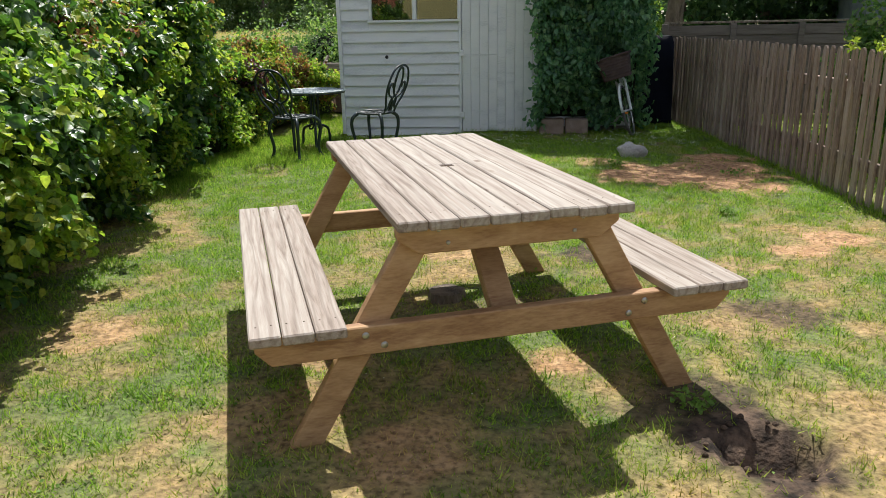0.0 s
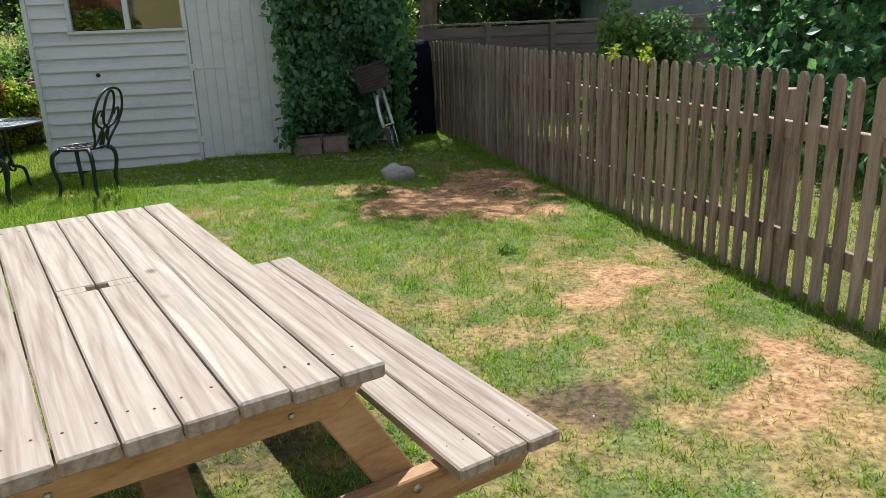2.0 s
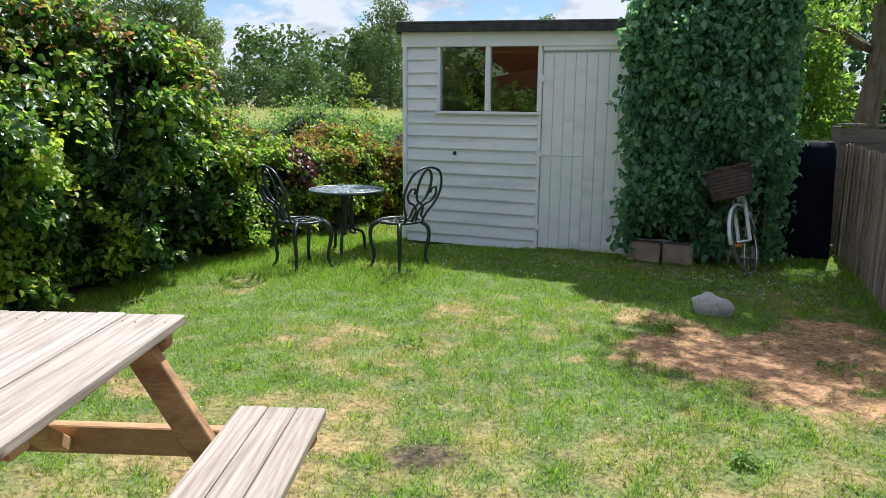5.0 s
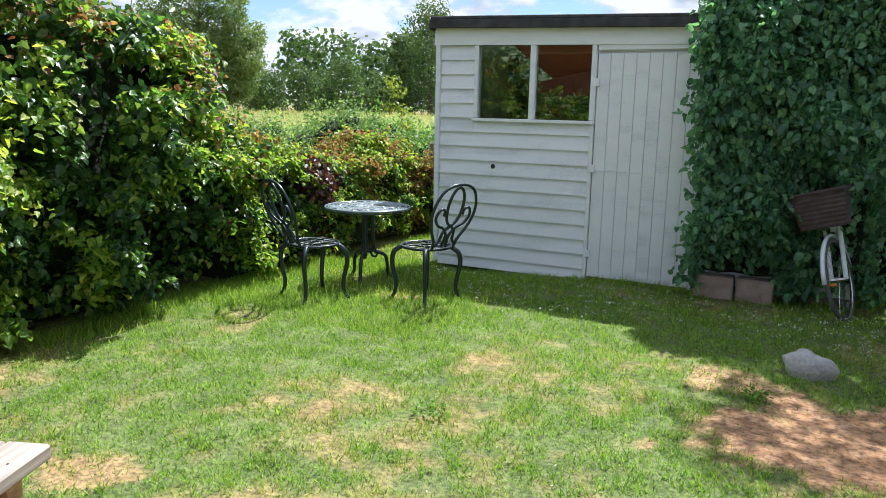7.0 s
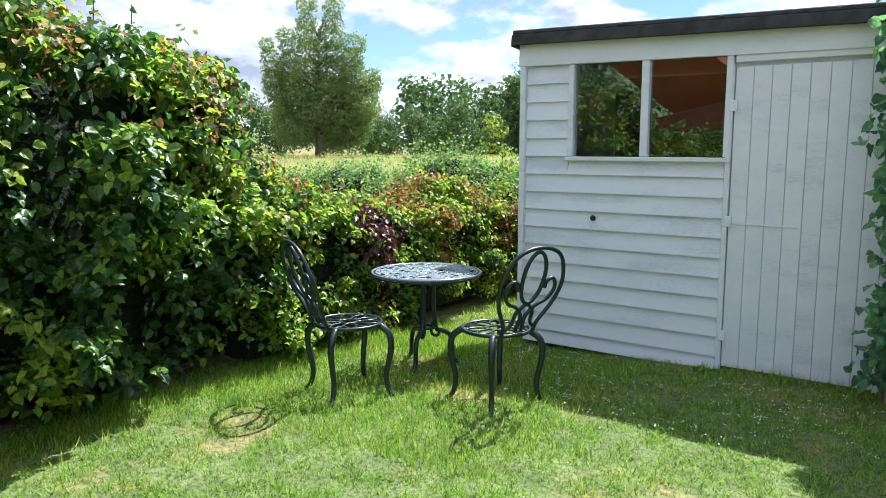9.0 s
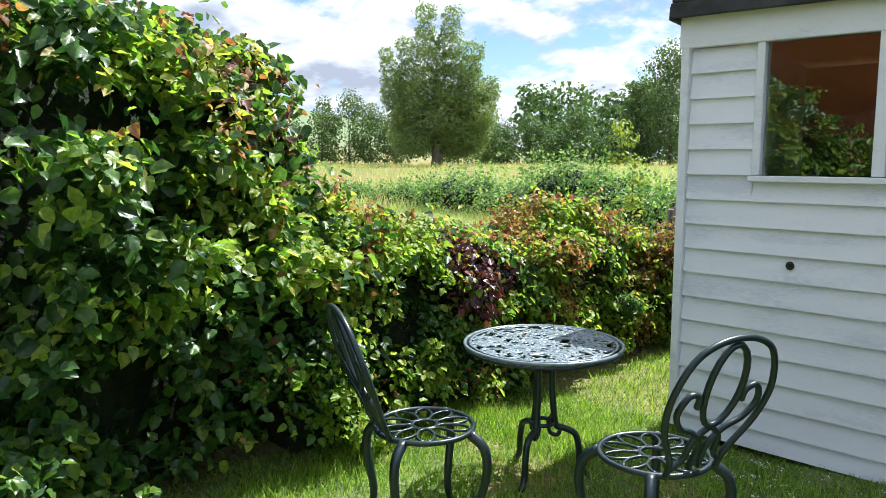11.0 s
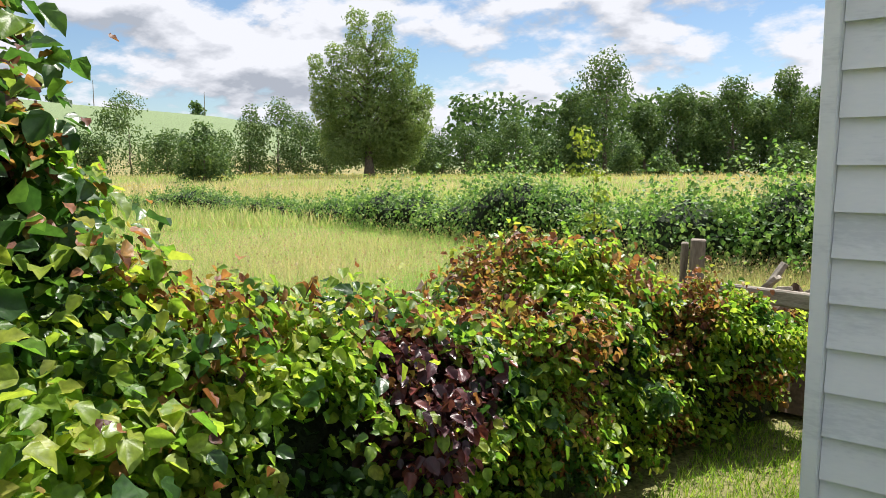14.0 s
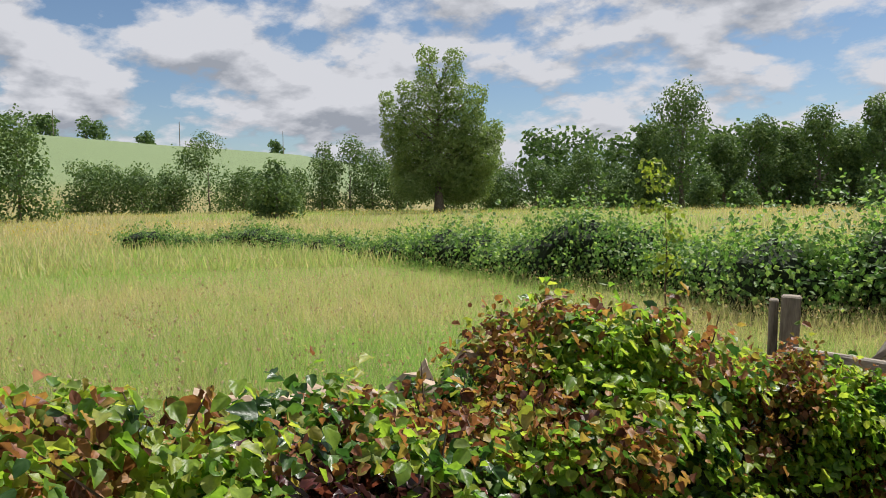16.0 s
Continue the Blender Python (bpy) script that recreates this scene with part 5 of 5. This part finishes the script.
# ---- trees ----
def tree(name, label, x, y, height, trunk_r, blobs, leaves, size, material, bark=M_BARK, group="", seed=1, lean=(0, 0), base=None, shape=1, limbs=True, droop=0.4):
    """A tapered trunk with limbs to each blob of foliage. blobs: (dx, dy, z, radius, height radius)."""
    r = random.Random(seed)
    z0 = terrain(x, y) if base is None else base
    ob = thing(name, label, "tree" if name != "shrub" else "shrub", pose(x, y, z0), group)
    top = max(b[2] for b in blobs)
    pts = [(lean[0] * t, lean[1] * t, top * t) for t in np.linspace(0, 0.70, 8)]
    pts = [(a + r.gauss(0, 0.012 * height * 0.4) * (i > 0), b + r.gauss(0, 0.012 * height * 0.4) * (i > 0), c - 0.05 * (i == 0)) for i, (a, b, c) in enumerate(pts)]
    radii = [trunk_r * (1.35 if i == 0 else 1.0 - 0.85 * i / 7) for i in range(8)]
    bm = tube(pts, radii, 10)
    if limbs:
        for dx, dy, z, rad, hr in blobs:
            zs = max(0.30 * top, min(0.8 * top, z - 0.9 * math.hypot(dx, dy)))
            a = Vector((lean[0] * zs / top, lean[1] * zs / top, zs))
            b = Vector((dx, dy, z))
            add_tube(bm, [a, a.lerp(b, 0.5) + Vector((r.gauss(0, 0.05), r.gauss(0, 0.05), 0.06)) * height * 0.3, b], [trunk_r * 0.26, trunk_r * 0.13, trunk_r * 0.03], 5)
    part("trunk", bm, bark, ob, smooth=True)
    tot = sum(b[3] ** 2 * b[4] ** 0.5 for b in blobs)
    P, Q = [], []
    for dx, dy, z, rad, hr in blobs:
        n = int(leaves * rad ** 2 * hr ** 0.5 / tot) + 8
        d = unit(rng.normal(size=(n, 3)))
        k = np.array([1 + 0.45 * fnoise(v, 1.9, dx + z) + 0.25 * fnoise(v, 4.5, z) for v in d])
        rr = (k * rng.uniform(0.45, 1.0, n) ** 0.45)[:, None]
        P.append(d * rr * np.array((rad, rad, hr)) + np.array((dx, dy, z)))
        Q.append(d + np.array((0, 0, 0.35)))
    leaf_mesh("crown", np.concatenate(P), np.concatenate(Q), size, material, ob, shape=shape, loose=0.7, droop=droop)
    return ob


def crown(r, n, width, z0, z1, size, taper=0.3):
    """Blobs in an uneven egg between two heights."""
    out = []
    for i in range(n):
        t = (i + r.random()) / n
        w = width * (math.sin(math.pi * (0.16 + 0.80 * t)) ** 0.7) * (1 - taper * t)
        a = r.uniform(0, 6.283)
        q = w * r.random() ** 0.5
        out.append((q * math.cos(a), q * math.sin(a), z0 + (z1 - z0) * t, size * r.uniform(0.7, 1.2), size * r.uniform(0.7, 1.1)))
    return out


def build_near_trees():
    r = random.Random(6)
    # the tree in the corner: bare trunk, hanging light foliage high up
    blobs = [(r.uniform(-1.1, 2.0), r.uniform(-2.1, -0.7), r.uniform(5.2, 7.2), r.uniform(0.6, 0.95), r.uniform(0.45, 0.75)) for _ in range(28)]
    blobs += [(-1.0, -0.2, 2.75, 0.5, 0.4), (1.2, -0.5, 2.75, 0.5, 0.4), (2.2, -0.5, 2.8, 0.55, 0.4), (0.75, -0.3, 2.35, 0.35, 0.35), (1.8, -0.7, 2.45, 0.5, 0.3), (-0.55, -0.3, 2.65, 0.45, 0.4), (2.8, -0.8, 2.5, 0.5, 0.35), (0.2, -0.4, 3.0, 0.5, 0.35), (3.6, -0.8, 2.7, 0.5, 0.4), (-1.5, 0.1, 2.6, 0.4, 0.35)]
    tree("garden_tree", "tree with a bare grey trunk and light hanging foliage", 5.93, 12.2, 6.5, 0.18, blobs, 40000, 0.078, M_TREELEAF, seed=3, droop=1.0)
    # dark growth behind the panel fence
    for i in range(13):
        x, y = 6.8 + i * 0.85, 15.6 + 1.6 * (i % 2) + 0.5 * r.random()
        tree("dark_tree", "dense dark shaded tree behind the board fence", x, y, 5.5, 0.13, crown(r, 14, 1.1, 0.4, 6.0, 1.0), 4600, 0.17, M_DARKLEAF, seed=20 + i, group="shaded boundary trees")
    tree("lit_shrub", "sunlit yellow-green shrub behind the shed", 5.33, 13.0, 2.4, 0.05, crown(r, 14, 0.42, 0.4, 2.5, 0.34), 7000, 0.08, M_TREELEAF, seed=40)
    tree("dark_tree", "dense dark shaded tree behind the shed", 4.2, 17.2, 5.5, 0.13, crown(r, 12, 1.2, 0.5, 5.2, 0.9), 4200, 0.16, M_DARKLEAF, seed=43, group="shaded boundary trees")
    tree("dark_tree", "dense dark shaded tree behind the shed", 5.9, 17.8, 5.5, 0.13, crown(r, 12, 1.3, 0.5, 5.2, 0.9), 4200, 0.16, M_DARKLEAF, seed=44, group="shaded boundary trees")
    tree("shrub", "sprawling yellow-green shrub behind the picket fence", 7.25, 8.5, 1.5, 0.03, crown(r, 9, 0.5, 0.2, 1.25, 0.30), 2600, 0.075, M_BRAMBLE, seed=41)
    tree("shrub", "dark leafy shrub behind the picket fence", 8.1, 9.4, 1.5, 0.035, crown(r, 9, 0.7, 0.2, 1.2, 0.35), 3000, 0.085, M_DARKLEAF, seed=42)
    # tall neighbouring hedge
    for i in range(6):
        tree("boundary_shrub", "tall glossy dark evergreen beyond the picket fence", 8.25 + 0.08 * i, 3.4 + i * 0.9, 3.2, 0.06, crown(r, 12, 0.55, 0.25, 3.2 + 0.25 * math.sin(i * 2), 0.6, 0.1), 5200, 0.10, M_IVY, seed=50 + i, group="neighbour's evergreens")
    # neighbour's grey outbuilding
    ob = thing("outbuilding", "blue-grey clad outbuilding gable beyond the fence", "outbuilding", pose(10.6, 12.6, 0, 0, 0, -12))
    bm = bmesh.new()
    prof = [(-1.5, 0), (1.5, 0), (1.5, 2.0), (0, 3.5), (-1.5, 2.0)]
    a = [bm.verts.new((u, 0, z)) for u, z in prof]
    b = [bm.verts.new((u, 3, z)) for u, z in prof]
    bm.faces.new(a); bm.faces.new(b[::-1])
    for i in range(5):
        bm.faces.new((a[i], b[i], b[(i + 1) % 5], a[(i + 1) % 5]))
    part("wall", bm, M_GREYB, ob)
    for s in (-1, 1):
        sz, m = span((s * 1.7, 1.45, 1.83), (0, 1.45, 3.56), 3.3, 0.06)
        part("roof", box(sz, m), M_FELT, ob)


build_near_trees()


def build_house():
    """The house wing behind the start of the walk, seen only in the shed's panes."""
    ob = thing("brick_house", "red brick house wing with an orange tiled roof and pale gutter", "house", pose(-1.0, -3.33, 0, 0, 0, 61.3))
    part("wall", box((7.8, 0.3, 2.3), pose(0, 0.45, 1.15)), M_BRICK, ob)
    s, m = span((0, 0.0, 2.42), (0, 4.6, 5.9), 8.2, 0.12)
    part("roof", box(s, m), M_RTILE, ob, "orange tiled roof")
    part("gutter", box((8.2, 0.14, 0.16), pose(0, -0.08, 2.36)), M_WHITE, ob)
    for x in (-2.6, -0.4, 2.4):
        w = part("window", box((1.3, 0.06, 1.2), pose(x, 0.28, 1.35)), M_WHITE, ob)
        # dark slab whose colour stands for the unlit room behind the window
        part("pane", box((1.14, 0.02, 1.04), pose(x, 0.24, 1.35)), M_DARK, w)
    for x in (0.7, 3.3):
        part("porch_post", box((0.10, 0.10, 2.2), pose(x, -0.05, 1.10)), M_WHITE, ob)
    r = random.Random(71)
    for i, (x, y, h) in enumerate(((-6.4, -9.0, 5.6), (-7.6, -6.6, 5.4), (-8.8, -4.4, 5.6), (-5.2, -10.6, 5.0))):
        tree("garden_bush", "tall dark bush behind the house wing", x, y, h, 0.06, crown(r, 16, 1.2, 0.3, h - 0.3, 0.9), 3000, 0.16, M_DARKLEAF, seed=72 + i, group="bushes by the house")


build_house()


# ---- meadow: rail fence, brambles, trees, far hills ----
def build_rail_fence():
    ob = thing("post_and_rail", "weathered post and rail fence beyond the hedge", "fence")
    part("post", box((0.10, 0.11, 1.06), pose(-0.15, 11.80, 0.50, 0, 2, 20), 0.008), M_POST, ob)
    part("post", box((0.05, 0.10, 1.02), pose(-0.245, 11.83, 0.49, 0, 1, 20), 0.008), M_POST, ob)
    for z, h in ((0.715, 0.10), (0.34, 0.09)):
        s, m = span((-0.12, 11.72, z), (2.6, 11.2, z + 0.02), 0.05, h)
        part("rail", box(s, m, 0.01), M_RAIL, ob)
    r = random.Random(3)
    for i in range(6):
        x, y = 0.05 + 0.09 * i, 12.1 + r.uniform(-0.15, 0.2)
        s, m = span((x, y, 0.52 + 0.03 * i), (x + r.uniform(0.15, 0.4), y - r.uniform(-0.1, 0.25), r.uniform(0.62, 0.90)), 0.10, 0.03)
        p = part("scrap_plank", box(s, m), M_RAIL)
        tagged(p, "broken grey plank on a heap behind the rail", "plank", "scrap heap")
    p = part("scrap_heap", lump(8, 16, lambda u, v: (0.38 + (0.55 * (1 - u) + 0.03) * math.cos(v * 6.283), 12.25 + (0.6 * (1 - u) + 0.03) * math.sin(v * 6.283), 0.70 * u + 0.08 * fnoise((u * 4, v * 9), 2))), M_TWIG)
    tagged(p, "heap of brown brushwood and scrap", "heap", kind="stuff")


build_rail_fence()


def build_cardboard():
    r = random.Random(14)
    for i, (x, y, w, d, tilt, rz) in enumerate(((-0.62, 9.05, 0.42, 0.34, 34, 20), (-0.55, 9.30, 0.34, 0.30, 48, -30), (-0.75, 8.82, 0.36, 0.30, 20, 60), (-0.50, 9.62, 0.16, 0.22, 65, 10))):
        bm = bmesh.new()
        n = 6
        g = [[bm.verts.new((w * (a / n - 0.5), d * (b / n - 0.5), 0.10 * fnoise((a, b), 0.45, i) + 0.04 * fnoise((a, b), 1.1, i))) for a in range(n + 1)] for b in range(n + 1)]
        for b in range(n):
            for a in range(n):
                bm.faces.new((g[b][a], g[b][a + 1], g[b + 1][a + 1], g[b + 1][a]))
        p = part("cardboard", bm, M_CARD)
        p.matrix_world = pose(x, y, 0.80 + 0.04 * i, tilt * 0.6, tilt * 0.5, rz)
        mod = p.modifiers.new("thick", "SOLIDIFY"); mod.thickness = 0.006
        tagged(p, "crumpled torn tan cardboard caught in the hedge gap", "cardboard", "torn cardboard")


build_cardboard()


def bramble_bank():
    ob = thing("bramble_bank", "long bank of brambles and nettles across the meadow", "bramble")
    r = random.Random(17)
    P, Q = [], []
    bm = bmesh.new()
    for i in range(90):
        b = -67 + 66 * i / 89
        d = 26 - 11.5 * max(0, min(1, (b + 60) / 24)) - 0.8 * max(0, min(1, (b + 36) / 20)) + 1.0 * fnoise((b, 0), 0.12, 3)
        h = 0.95 + 0.45 * fnoise((b, 1), 0.2, 6) + 0.75 * fnoise((b, 1), 0.7, 2) + 0.25 * max(0, min(1, (b + 26) / 8))
        d -= 2.4 * max(0, min(1, (b + 29) / 8))
        if b < -50:
            h *= 0.62
        h *= 1 - 0.72 * math.exp(-((b + 50.6) / 0.9) ** 2) - 0.45 * math.exp(-((b + 28.2) / 1.4) ** 2)
        x, y = bearing(b, d)
        z = terrain(x, y)
        # dark blob inside each clump paints the shade under its leaves
        m = Matrix.Translation((x, y, z + h * 0.35)) @ Matrix.Diagonal((0.55, 0.8, h * 0.45, 1))
        bmesh.ops.create_icosphere(bm, subdivisions=1, radius=1.0, matrix=m)
        n = 760
        u = unit(rng.normal(size=(n, 3)))
        k = np.array([1 + 0.8 * fnoise(v, 2.0, i * 1.3) for v in u])[:, None] * rng.uniform(0.6, 1.05, (n, 1))
        p = u * k * np.array((0.75, 0.95, h * 0.62)) + np.array((x, y, z + h * 0.42))
        keep = p[:, 2] > z
        P.append(p[keep]); Q.append((u + np.array((0, 0, 0.4)))[keep])
        # nettle and willowherb stalks that stand out of the bank
        for _ in range(9):
            a, c = r.gauss(0, 0.5), r.gauss(0, 0.6)
            top = h * r.uniform(0.75, 1.35)
            g = np.stack([a + rng.normal(size=26) * 0.05, c + rng.normal(size=26) * 0.05, top * rng.uniform(0.3, 1.0, 26)], 1) + np.array((x, y, z))
            P.append(g); Q.append(rng.normal(size=(26, 3)) * 0.6 + np.array((0, 0, 0.7)))
    part("stem_mass", bm, M_CORE, ob)["kind"] = "stuff"
    leaf_mesh("leaf_cover", np.concatenate(P), np.concatenate(Q), 0.082, M_BRAMBLE, ob, shape=1)


bramble_bank()


def build_sapling():
    x, y = bearing(-28.4, 11.0)
    r = random.Random(9)
    blobs = [(-0.20, -0.1, 2.08, 0.20, 0.16), (-0.10, 0, 1.86, 0.22, 0.12), (-0.25, -0.1, 1.55, 0.18, 0.12), (0.05, 0, 1.50, 0.16, 0.10), (0.10, 0, 1.15, 0.14, 0.12), (0.0, 0, 0.75, 0.22, 0.2)]
    tree("sapling", "thin sapling with sparse yellow-green leaves", x, y, 2.0, 0.018, blobs, 300, 0.085, M_SAPLING, M_TWIG, seed=5)


build_sapling()


def build_far_trees():
    r = random.Random(12)
    x, y = bearing(-45.3, 68)
    blobs = []
    for dx, top, w in ((-4.6, 10.8, 1.3), (-3.0, 12.0, 1.3), (-1.0, 14.6, 1.4), (1.4, 14.4, 1.6), (3.3, 11.0, 1.6), (5.0, 8.2, 1.4)):
        for t in np.linspace(0.08, 1, 9):
            z = 1.6 + (top - 2.2) * t
            wide = w * (1.30 - 0.62 * t) * r.uniform(0.85, 1.2)
            spread = dx * (0.45 + 0.55 * t ** 0.6)
            a = radians(45.3)
            off = r.uniform(-1.5, 1.5)
            blobs.append((spread * math.cos(a) + off * math.sin(a), spread * math.sin(a) - off * math.cos(a), z, wide, wide * 0.9))
    tree("meadow_tree", "large silvery-green willow standing alone in the meadow", x, y, 14, 0.42, blobs, 60000, 0.21, M_WILLOW, seed=7, droop=0.1)
    # the wood on the right
    rows = [(-27.3, 80, 12.6, 4.2), (-29.5, 82, 9.5, 2.4), (-24.3, 82, 8.0, 2.4), (-22.1, 84, 9.6, 2.8), (-20.2, 86, 9.0, 2.6), (-18.3, 84, 10.2, 2.8), (-16.3, 86, 8.6, 2.6), (-14.6, 84, 11.0, 2.6), (-12, 86, 9.6, 3.0), (-9, 86, 10.0, 3.0), (-5, 84, 10.5, 3.2), (0, 86, 10.0, 3.0)]
    for i, (b, d, h, w) in enumerate(rows):
        x, y = bearing(b, d)
        tree("field_tree", "broad green tree at the edge of the meadow", x, y, h, 0.3, crown(r, 26, w, 0.3, h - 1.0, w * 0.45, 0.35), 8000, 0.27, M_FARLEAF, seed=60 + i, group="trees across the meadow")
    # lower scrub in between and to the left
    rows = [(-41.3, 78, 4.8, 2.6), (-39.6, 80, 4.6, 2.6), (-37.9, 78, 4.9, 2.6), (-36.0, 82, 4.6, 2.4), (-34.0, 80, 6.4, 2.6), (-32.2, 82, 4.6, 2.4), (-31.0, 78, 4.0, 2.4), (-54.2, 80, 7.2, 2.4), (-52.1, 80, 7.8, 2.6), (-50.4, 82, 6.6, 2.4), (-48.5, 80, 5.0, 2.4), (-57.6, 55, 4.2, 2.0),
            (-62.4, 85, 8.8, 3.2), (-60.0, 80, 4.6, 2.6), (-64.8, 82, 4.6, 2.6), (-67.0, 80, 4.8, 2.8), (-69.0, 82, 5.0, 2.6), (-70.8, 80, 5.2, 2.6), (-74.6, 58, 7.6, 2.6), (-76.5, 56, 8, 3), (-79, 56, 7, 3), (-25.5, 74, 3.4, 1.8), (-43.5, 84, 4.6, 3), (-56, 90, 5.0, 2.8), (-14.5, 76, 3.2, 2), (-23, 76, 2.6, 1.6)]
    for i, (b, d, h, w) in enumerate(rows):
        x, y = bearing(b, d)
        tree("field_shrub", "bushy green hawthorn at the meadow edge", x, y, h, 0.12, crown(r, 14, w, 0.0, h - 0.6, w * 0.5, 0.3), 3800, 0.24, M_FARLEAF, seed=90 + i, group="meadow shrubs")
    # hedgerow trees on the hill, and the wooded rise far right
    rows = [(-73.4, 330, 6, 6), (-72.6, 333, 7, 7), (-70.4, 335, 8, 8), (-69.6, 335, 6, 7), (-66.5, 340, 4, 6), (-57.6, 345, 6, 5)]
    for i, (b, d, h, w) in enumerate(rows):
        x, y = bearing(b, d)
        tree("hill_tree", "small distant hedgerow tree on the hill", x, y, h, 0.2, crown(r, 8, w * 0.6, 0.5, h, w * 0.35), 500, 1.1, M_FARLEAF, seed=120 + i, group="hill trees", limbs=False)
    for i in range(22):
        b = -38 + i * 1.6
        x, y = bearing(b, 260 + 20 * r.random())
        h = 20 + 5 * math.sin(max(0, min(1, i / 12)) * 2.6) + r.uniform(-2, 2)
        tree("distant_tree", "distant tree of a wooded hillside", x, y, h, 0.4, crown(r, 9, 5, 4, h, 5), 520, 1.9, M_FARLEAF, seed=150 + i, group="wooded hillside", limbs=False)
    for i, (b, d) in enumerate(((-64.3, 300), (-57.0, 310), (-72.4, 320))):
        x, y = bearing(b, d)
        p = part("utility_pole", tube([(0, 0, -0.5), (0, 0, 9)], [0.16, 0.11], 8), M_POST)
        p.matrix_world = pose(x, y, terrain(x, y))
        tagged(p, "wooden utility pole on the hillside", "pole", "utility poles")


build_far_trees()


def build_daisies():
    r = random.Random(77)
    P, Q = [], []
    for _ in range(900):
        x, y = r.uniform(1.3, 5.5), r.uniform(7.7, 9.0)
        if fnoise((x, y), 1.6, 3) + r.gauss(0, 0.2) < 0.0:
            continue
        for k in range(4):
            P.append((x + r.gauss(0, 0.012), y + r.gauss(0, 0.012), terrain(x, y) + 0.045 + 0.01 * r.random())); Q.append((0, 0, 1))
    for _ in range(160):
        x, y = r.uniform(0.6, 5.8), r.uniform(2.0, 7.8)
        P.append((x, y, terrain(x, y) + 0.04)); Q.append((0, 0, 1))
    tagged(leaf_mesh("daisies", np.array(P), np.array(Q, float), 0.0095, M_PETAL, loose=0.5, droop=0), "small white daisies and clover heads in the lawn", "flowers", kind="stuff")


build_daisies()


def build_small_things():
    r = random.Random(55)

    def slab(u, v):
        a = v * 2 * math.pi
        k = 1 + 0.06 * math.sin(5 * a)
        return 3.03 + 0.10 * k * math.cos(a) * (1 - 0.12 * u), 3.15 + 0.10 * k * math.sin(a) * (1 - 0.12 * u), 0.05 * u
    tagged(part("log_slice", lump(3, 20, slab), M_BARK), "round dark log slice lying under the picnic table", "log")
    s, m = span((fence_x(5.6) - 0.05, 5.58, 0.92), (fence_x(5.62) - 0.008, 5.66, 0.89), 0.012, 0.018)
    tagged(part("wood_splinter", box(s, m, 0.002), M_TOP), "pale splinter of wood sticking out of the fence", "splinter")
    # weeds in the turf
    for x, y, k in ((5.33, 6.35, 0.9), (2.95, 5.75, 0.8), (4.35, 6.75, 0.6), (4.9, 4.95, 0.45), (4.0, 2.05, 0.6)):
        ob = thing("weed_clump", "low clump of broad-leaved weeds in the lawn", "weed", pose(x, y, terrain(x, y)), "lawn weeds")
        n = 70
        a = rng.uniform(0, 2 * math.pi, n)
        d = np.sqrt(rng.uniform(0, 1, n)) * 0.12 * k
        p = np.stack([d * np.cos(a), d * np.sin(a), 0.015 + 0.035 * rng.uniform(0, 1, n)], 1)
        leaf_mesh("leaves", p, np.tile((0.0, 0.0, 1.0), (n, 1)), 0.024, M_WEED, ob, loose=0.5, droop=0)
    # dry creeper over the fence top
    for y in (5.3, 5.72):
        ob = thing("creeper", "yellowing creeper shoot hanging over the picket tops", "climber", pose(fence_x(y), y, 1.09), "fence creepers")
        stem = smooth_path([(0.20, 0.10, -0.35), (0.08, 0.03, 0.0), (0.0, -0.06, 0.06), (-0.04, -0.22, 0.03)], 4)
        part("stem", tube(stem, 0.004, 5), M_TWIG, ob)
        n = 34
        p = np.array([stem[r.randrange(4, len(stem))] for _ in range(n)]) + rng.normal(size=(n, 3)) * 0.025
        leaf_mesh("leaves", p, rng.normal(size=(n, 3)) + np.array((0, 0, 1.0)), 0.04, M_SAPLING, ob)
    # clods round the dug hole
    for k in range(14):
        a, d = r.uniform(0, 6.283), r.uniform(0.15, 0.27)
        x, y, q = 4.20 + d * math.cos(a), 1.80 + 0.75 * d * math.sin(a), r.uniform(0.006, 0.014)
        c = part("soil_clod", lump(4, 7, lambda u, v: (q * math.cos(v * 6.283) * math.sin(0.2 + u * 2.7) * (1 + 0.3 * math.sin(v * 17)), q * math.sin(v * 6.283) * math.sin(0.2 + u * 2.7), q * (1.0 - 2 * u) * 0.8)), M_SOIL)
        c.matrix_world = pose(x, y, terrain(x, y) + q * 0.5, 0, 0, r.uniform(0, 360))
        tagged(c, "dark crumb of dug soil beside the hole", "soil", "dug soil")


M_SOIL = surface("dark_soil", [(0.3, (0.03, 0.02, 0.013)), (0.7, (0.12, 0.08, 0.055))], 30, 0.95, bump=0.6, fine=120)
build_small_things()
